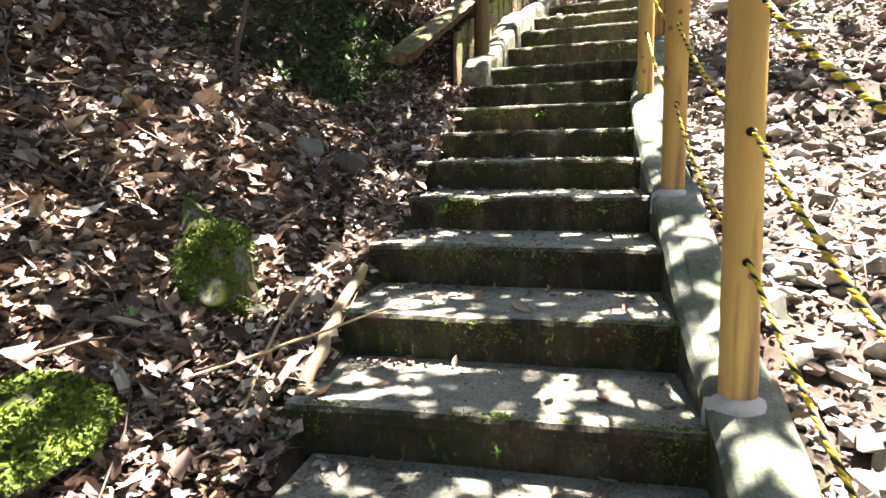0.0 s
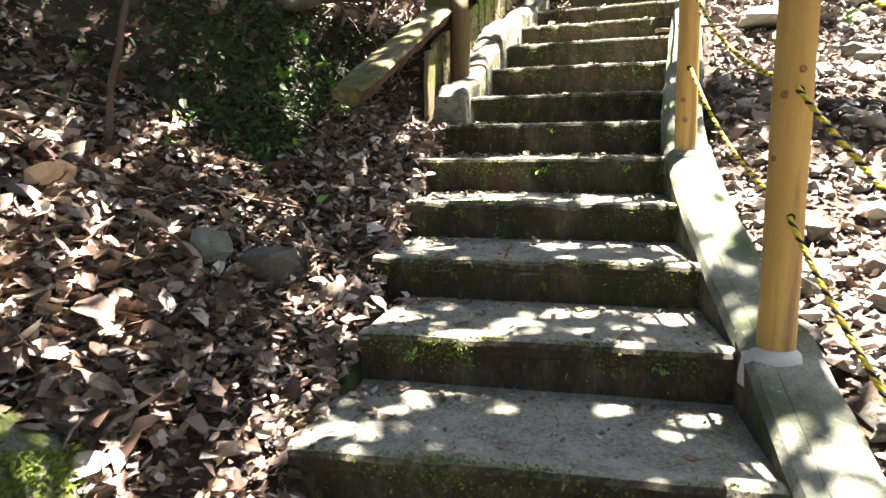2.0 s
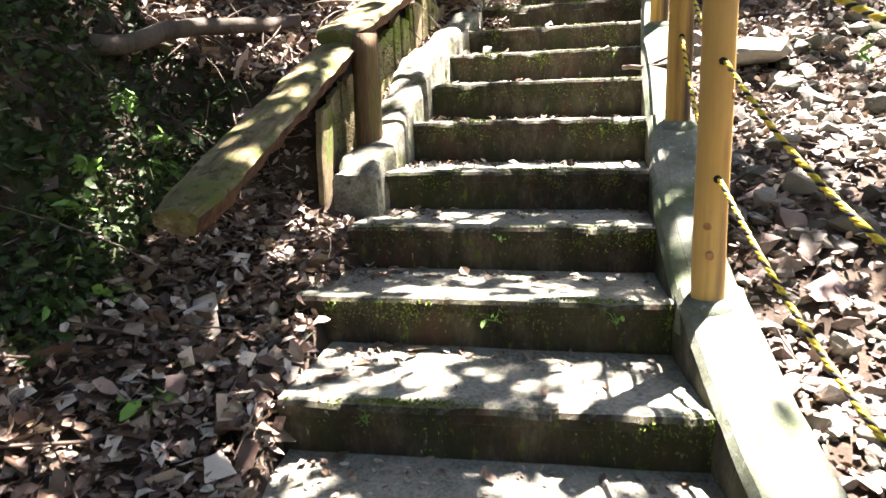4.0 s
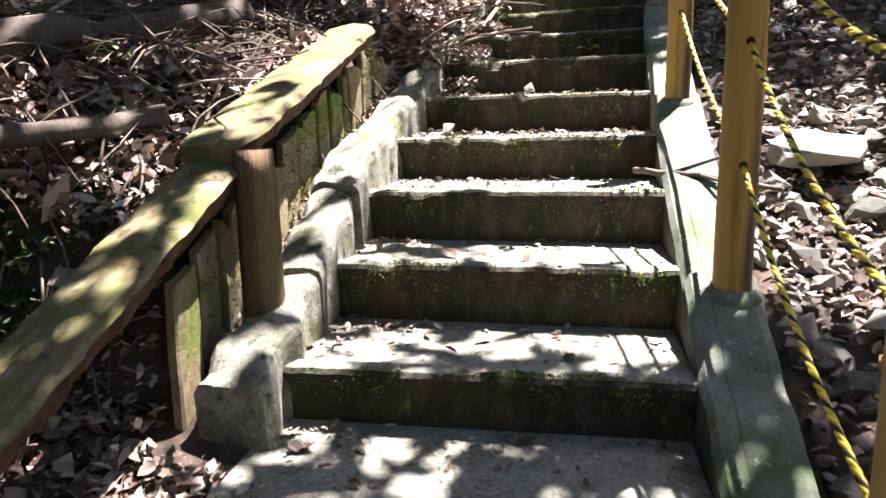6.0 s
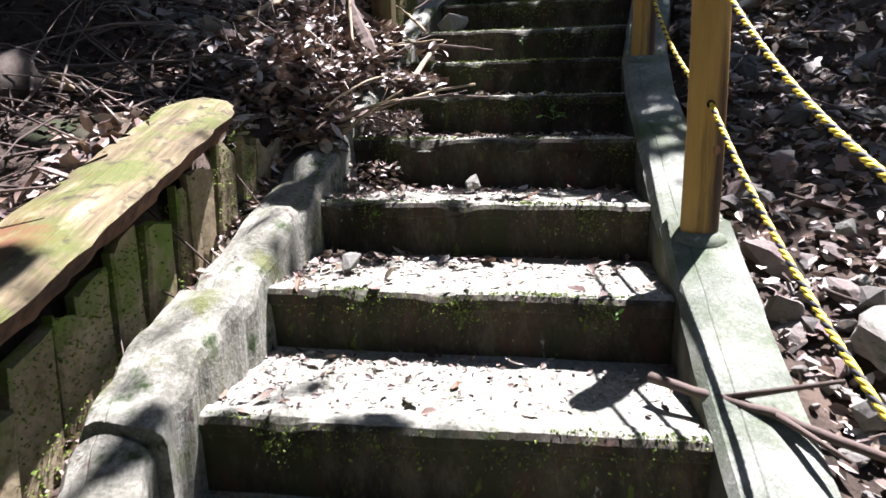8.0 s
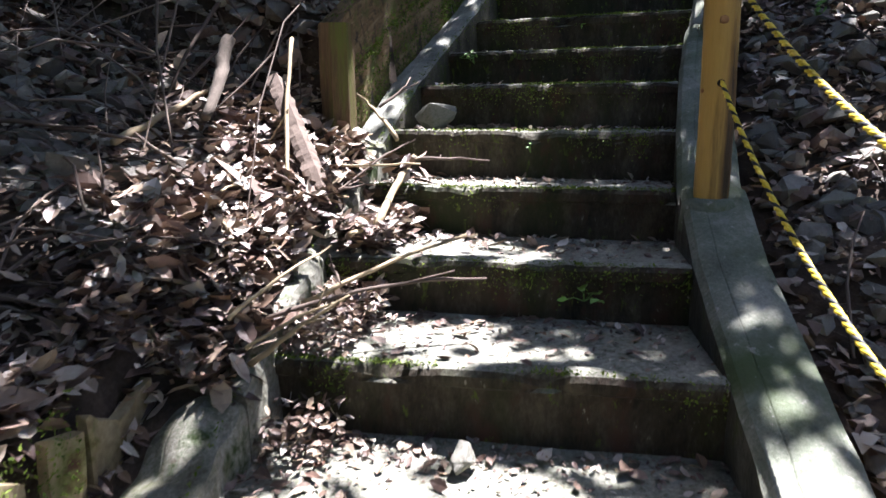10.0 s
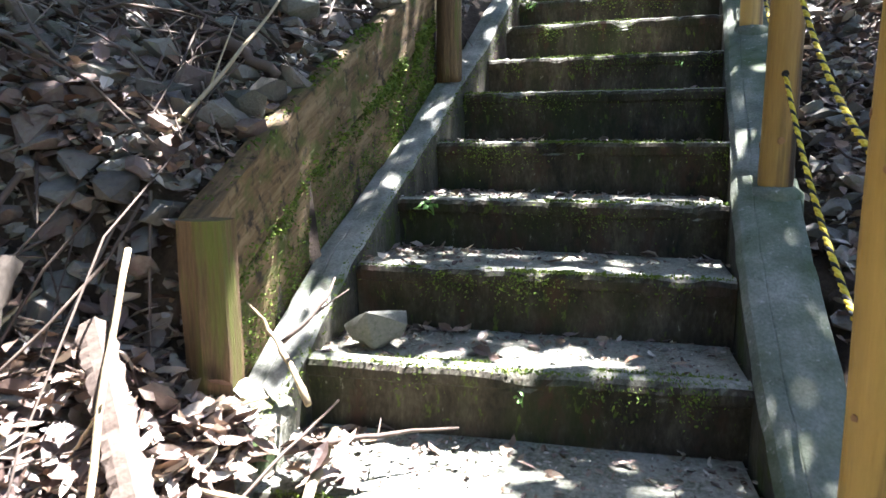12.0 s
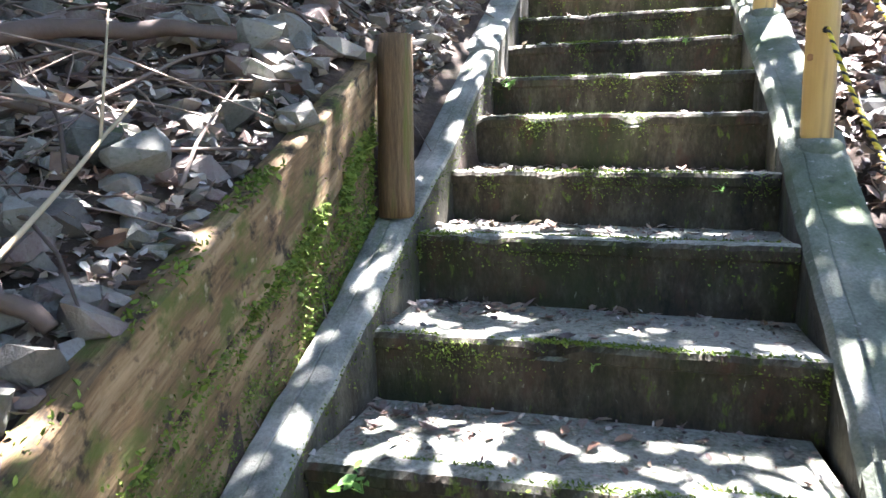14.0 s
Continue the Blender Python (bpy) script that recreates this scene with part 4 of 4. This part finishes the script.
for j, (k, u, h, n, s) in enumerate(((4, -0.95, 0.07, 10, 0.028), (4, -0.20, 0.07, 6, 0.022), (5, -0.80, 0.02, 5, 0.02), (6, -0.90, 0.05, 9, 0.03), (7, -0.55, 0.06, 6, 0.03), (7, -0.17, 0.06, 6, 0.03), (1, -0.55, 0.1, 5, 0.02), (2, -0.4, 0.06, 4, 0.018),
                                     (8, -0.55, 0.05, 5, 0.022), (19, -1.0, 0.05, 10, 0.05), (15, -0.30, 0.1, 6, 0.045), (22, -0.18, 0.06, 6, 0.03), (17, -0.55, 0.08, 4, 0.03), (25, -0.25, 0.03, 12, 0.02), (24, -1.06, 0.05, 9, 0.04), (20, -0.55, 0.06, 4, 0.02), (12, -0.15, 0.05, 6, 0.025), (10, -0.2, 0.05, 6, 0.02))):
    riser_weed(k, u, h, n, s, 300 + j)
for j, (x, y, n, s) in enumerate(((-1.05, 2.15, 4, 0.06), (-0.75, 2.3, 6, 0.03), (-0.85, 3.55, 10, 0.035), (-0.62, 4.6, 8, 0.05), (-0.72, 4.9, 9, 0.06), (-1.0, 4.5, 8, 0.06), (-1.45, 4.3, 5, 0.07), (-0.35, 4.35, 6, 0.07), (-0.2, 6.6, 9, 0.06), (0.05, 6.75, 7, 0.05), (-1.15, 3.0, 5, 0.03),
                                  (-0.5, 1.9, 3, 0.04), (2.9, 5.9, 8, 0.08), (3.3, 6.9, 8, 0.09), (3.9, 8.2, 9, 0.06), (3.75, 8.6, 8, 0.06), (2.75, 10.95, 8, 0.06), (2.3, 4.2, 4, 0.05))):
    sprig(on_ground(x, y, 0.03), n, s, 340 + j, label="low green plant growing through the dead leaves")


def fern_bank():
    """Dark ferns and moss hanging on the steep bank below the log rail."""
    r = np.random.RandomState(9)
    n = 5500
    x, y = by_stairs(r.uniform(5.6, 8.9, n), -WIDE - 0.62 - np.abs(r.normal(0, 0.5, n)))
    ob = leaf_mesh("bank_ferns", np.c_[x, y, ground_z(x, y) + r.rand(n) * 0.10], 0.05, 10, M_DKGREEN, 0.9)
    tagged(ob, "dark green moss and small ferns on the steep bank", "ferns", kind="stuff")


fern_bank()
for j in range(9):
    p = on_ground(-0.50 + 0.16 * math.sin(j * 2.3), 5.15 + 0.22 * math.cos(j * 1.7), 0.03 + 0.035 * j)
    sprig(p, 18, 0.05, 430 + j, name="fern", label="leafy green fern hanging over the steep bank")
rng = random.Random(55)
for j in range(16):
    x, y = by_stairs(np.array([rng.uniform(5.2, 9.0)]), np.array([-WIDE - rng.uniform(0.5, 1.6)]))
    sprig(on_ground(float(x[0]), float(y[0]), 0.02), rng.randint(6, 12), rng.uniform(0.035, 0.06), 400 + j, label="low green plant on the mossy bank")


def moss_fringe():
    """Small tufts of moss on the nosings, on the kerbs' edges and on the boards."""
    r = np.random.RandomState(12)
    pos = []
    for k in range(-2, 30):
        for _ in range(9):
            u0, spread = -r.uniform(0.0, WIDE), r.uniform(0.02, 0.13)
            amount = r.randint(60, 200)
            top = r.rand() < 0.5
            for _ in range(amount):
                u = np.clip(u0 + r.normal(0, spread), -WIDE, -0.01)
                p = at(k, u, 0.0 if top else -abs(r.normal(0.02, 0.04)) - 0.01, r.uniform(0.0, 0.03) if top else -0.002 + 0.0)
                pos.append(p[:])
    for _ in range(9000):
        k = r.uniform(16.6, 20.95)
        p = at(k, -WIDE - 0.152 + r.normal(0, 0.004), r.choice((0.27, 0.12, 0.03)) + r.normal(0, 0.03 + 0.04 * (k > 20)))
        pos.append(p[:])
    for _ in range(5000):
        k = r.uniform(9, 13)
        p = at(k, -WIDE - 0.208, r.uniform(-0.05, 0.30))
        pos.append(p[:])
    for _ in range(4000):
        k = r.uniform(9, 31)
        p = at(k, -WIDE - 0.010, 0.06 - abs(r.normal(0, 0.07)))
        pos.append(p[:])
    for k in range(16, 23):
        for _ in range(1300):
            u = -WIDE + WIDE * r.beta(1.6, 1.6)
            if noise.noise((k * 3.3, u * 3.0, 9.0)) > -0.12:
                pos.append(at(k, u, 0.0, (0.062 if k % 2 else 0.008) + r.normal(0, 0.006))[:])
    ob = leaf_mesh("moss_tufts", pos, 0.0105, 13, M_MOSS, 1.1, settle=False, shape=BLADE_F)
    tagged(ob, "bright green moss tufts on step edges and boards", "moss", kind="stuff")


moss_fringe()


def rock_moss(rock, seed, cut):
    """Leafy moss cushions over the upper faces of a rock, with bare gaps."""
    r = np.random.RandomState(seed)
    m = Matrix.LocRotScale(rock.location, rock.rotation_euler, rock.scale)
    turn = m.to_3x3().inverted().transposed()
    pos = []
    for fc in rock.data.polygons:
        c, up = m @ fc.center, (turn @ fc.normal).normalized().z
        if up > 0.0 and noise.noise(c * 6.0) + 0.5 * noise.noise(c * 17.0) > cut:
            for _ in range(4):
                w = r.dirichlet((1, 1, 1))
                q = m @ sum((rock.data.vertices[v].co * float(a) for v, a in zip(fc.vertices, w)), Vector())
                pos.append((q.x, q.y, q.z + r.rand() * 0.022))
    ob = leaf_mesh("moss_cushions", pos, 0.021, seed, M_MOSS, 0.9, settle=False, shape=BLADE_F)
    tagged(ob, "leafy bright green moss growing over the rock", "moss", kind="stuff")


def board_moss():
    """Moss hanging in the gap between the boards and thickening towards the upper post."""
    r = np.random.RandomState(64)
    pos = []
    for _ in range(9000):
        k = 20.95 - min(4.4, r.exponential(1.1))
        fall = 0.05 * (21.0 - k) / 4.6
        h = r.normal(0.31, 0.035) if r.rand() < 0.55 else r.uniform(0.02, 0.30) if k > 19.6 else 0.565 + abs(r.normal(0, 0.008))
        if noise.noise((k * 2.2, h * 9.0, 3.0)) > -0.12:
            pos.append(at(k, -WIDE - (0.148 if h > 0.3 else 0.152) - (r.uniform(0.0, 0.06) if h > 0.56 else 0.0), h - fall)[:])
    ob = leaf_mesh("board_moss", pos, 0.019, 65, M_MOSS, 0.9, settle=False, shape=BLADE_F)
    tagged(ob, "yellow-green moss growing on the retaining boards", "moss", kind="stuff")


board_moss()
rock_moss(rock_a, 61, 0.05)
rock_moss(rock_b, 62, -0.35)


# ---- trees out of view, added so that their crowns shade the slope ----
def tree(x, y, height, r0, seed):
    rng = random.Random(seed)
    base = on_ground(x, y)
    thing = empty("tree", "tall broad-leaved forest tree out of view, added to shade the slope", "tree", "forest trees", where=base)
    bm = bmesh.new()
    pts = [Vector((0.12 * math.sin(i * 0.9 + seed), 0.12 * math.cos(i * 0.7 + seed), -0.3 + height * i / 9)) for i in range(10)]
    tube(bm, pts, [r0 * (1.35 if i == 0 else 1 - 0.075 * i) for i in range(10)], 12, 0.06)
    part("trunk", bm, M_BARK, thing, sharp=False)
    for j in range(6):
        i = rng.randint(5, 8)
        q = j * 1.05 + rng.uniform(-0.3, 0.3)
        reach = rng.uniform(2.0, 3.6)
        tip = pts[i] + Vector((math.cos(q) * reach, math.sin(q) * reach, rng.uniform(0.4, 1.6)))
        bm = bmesh.new()
        tube(bm, [pts[i], pts[i].lerp(tip, 0.5) + Vector((0, 0, 0.25)), tip], [r0 * 0.38, r0 * 0.22, r0 * 0.06], 7, 0.08)
        part("limb", bm, M_BARK, thing, sharp=False)
    return thing, base


TREES = [tree(-6.0, 3.0, 11, 0.20, 1), tree(8.5, 3.5, 12, 0.22, 2), tree(10.0, 10.0, 12, 0.2, 3), tree(-4.5, 12.5, 11, 0.18, 4), tree(6.0, 17.0, 11, 0.2, 5), tree(2.0, -6.0, 13, 0.22, 6),
         tree(-10.0, 8.0, 10, 0.18, 7), tree(-9.0, -3.0, 10, 0.18, 8), tree(14.5, 4.0, 10, 0.2, 9), tree(13.0, 17.0, 10, 0.18, 10), tree(-1.0, 20.0, 10, 0.2, 11), tree(9.0, -6.0, 10, 0.2, 12)]


def crowns():
    r = np.random.RandomState(77)
    n = 22000
    # centres of leaf clusters in a high layer over the slope
    cx, cy = r.uniform(-7, 13, n), r.uniform(-6, 19, n)
    gz = ground_z(cx, cy)
    cz = np.maximum(gz, np.interp(cy, [-8, 22], [-2.0, 8.5])) + r.uniform(3.0, 5.2, n)
    # where the shade of each cluster falls
    hgt = cz - gz
    sx, sy = cx - SUN_DIR.x / SUN_DIR.z * hgt, cy - SUN_DIR.y / SUN_DIR.z * hgt
    for _ in range(2):
        hgt = cz - ground_z(sx, sy)
        sx, sy = cx - SUN_DIR.x / SUN_DIR.z * hgt, cy - SUN_DIR.y / SUN_DIR.z * hgt
    k, u = stair_place(sx, sy)
    keep = np.full(n, DENSE)
    for k0, k1, u0, u1, p in OPEN:
        keep = np.where((k > k0) & (k < k1) & (u > u0) & (u < u1), p, keep)
    ok = r.rand(n) < keep
    cx, cy, cz = cx[ok], cy[ok], cz[ok]
    # dense unseen ring of leaves, low boughs to crowns, added to block low skylight
    q, far = r.uniform(0, 2 * math.pi, 4200), r.uniform(0, 3.5, 4200)
    ex, ey = 2.5 + (8.2 + far) * np.cos(q), 6.5 + (11.0 + far) * np.sin(q)
    ez = ground_z(ex, ey) + r.uniform(0.4, 6.5, 4200)
    cx, cy, cz = np.r_[cx, ex], np.r_[cy, ey], np.r_[cz, ez]
    home = np.argmin([(cx - b.x) ** 2 + (cy - b.y) ** 2 for _, b in TREES], axis=0)
    for i, (thing, base) in enumerate(TREES):
        m = home == i
        c = np.c_[cx[m], cy[m], cz[m]]
        per = 14
        pos = np.repeat(c, per, axis=0) + r.normal(0, 1, (len(c) * per, 3)) * [0.13, 0.13, 0.07]
        ob = leaf_mesh("crown", pos - np.array(base[:]), 0.20, 80 + i, M_CROWN, 0.5, settle=False, shape=BLADE_F)
        ob.parent = thing


DENSE = 0.62
# unseen canopy cut to set sun and shade on the slope: step numbers, offsets from the kerb, share of leaf clusters kept
OPEN = [(-4, 30, -9, -1.5, 1.0), (8.8, 10.8, -2.5, -1.5, 0.22), (6.5, 9.0, -2.1, -1.5, 0.28), (-3, 3.2, -1.13, 0.05, 0.48), (3.2, 5.8, -1.13, 0.05, 0.52), (5.8, 8.5, -1.13, 0.05, 0.38), (-3, 5.8, -2.4, -1.13, 0.46), (5.8, 9.3, -1.5, -1.13, 0.30), (-3, 8.3, 0.05, 3.0, 0.01),
        (9.0, 12.7, -1.75, -0.9, 0.02), (9.0, 13.6, -0.9, 2.2, 0.02), (14.0, 19.5, 0.35, 2.6, 0.40), (8.2, 9.4, -0.2, 0.5, 0.8), (13.4, 14.6, -1.2, 0.1, 0.16), (14.2, 16.5, -1.75, -0.55, 0.02), (17.2, 21.5, -1.12, 0.35, 0.66), (17.5, 21.5, -0.1, 0.6, 0.8), (16.6, 21.5, -1.6, -1.12, 0.85), (18.5, 24.0, -3.0, -1.6, 0.62), (21.5, 28, -1.3, 1.5, 0.22)]
crowns()
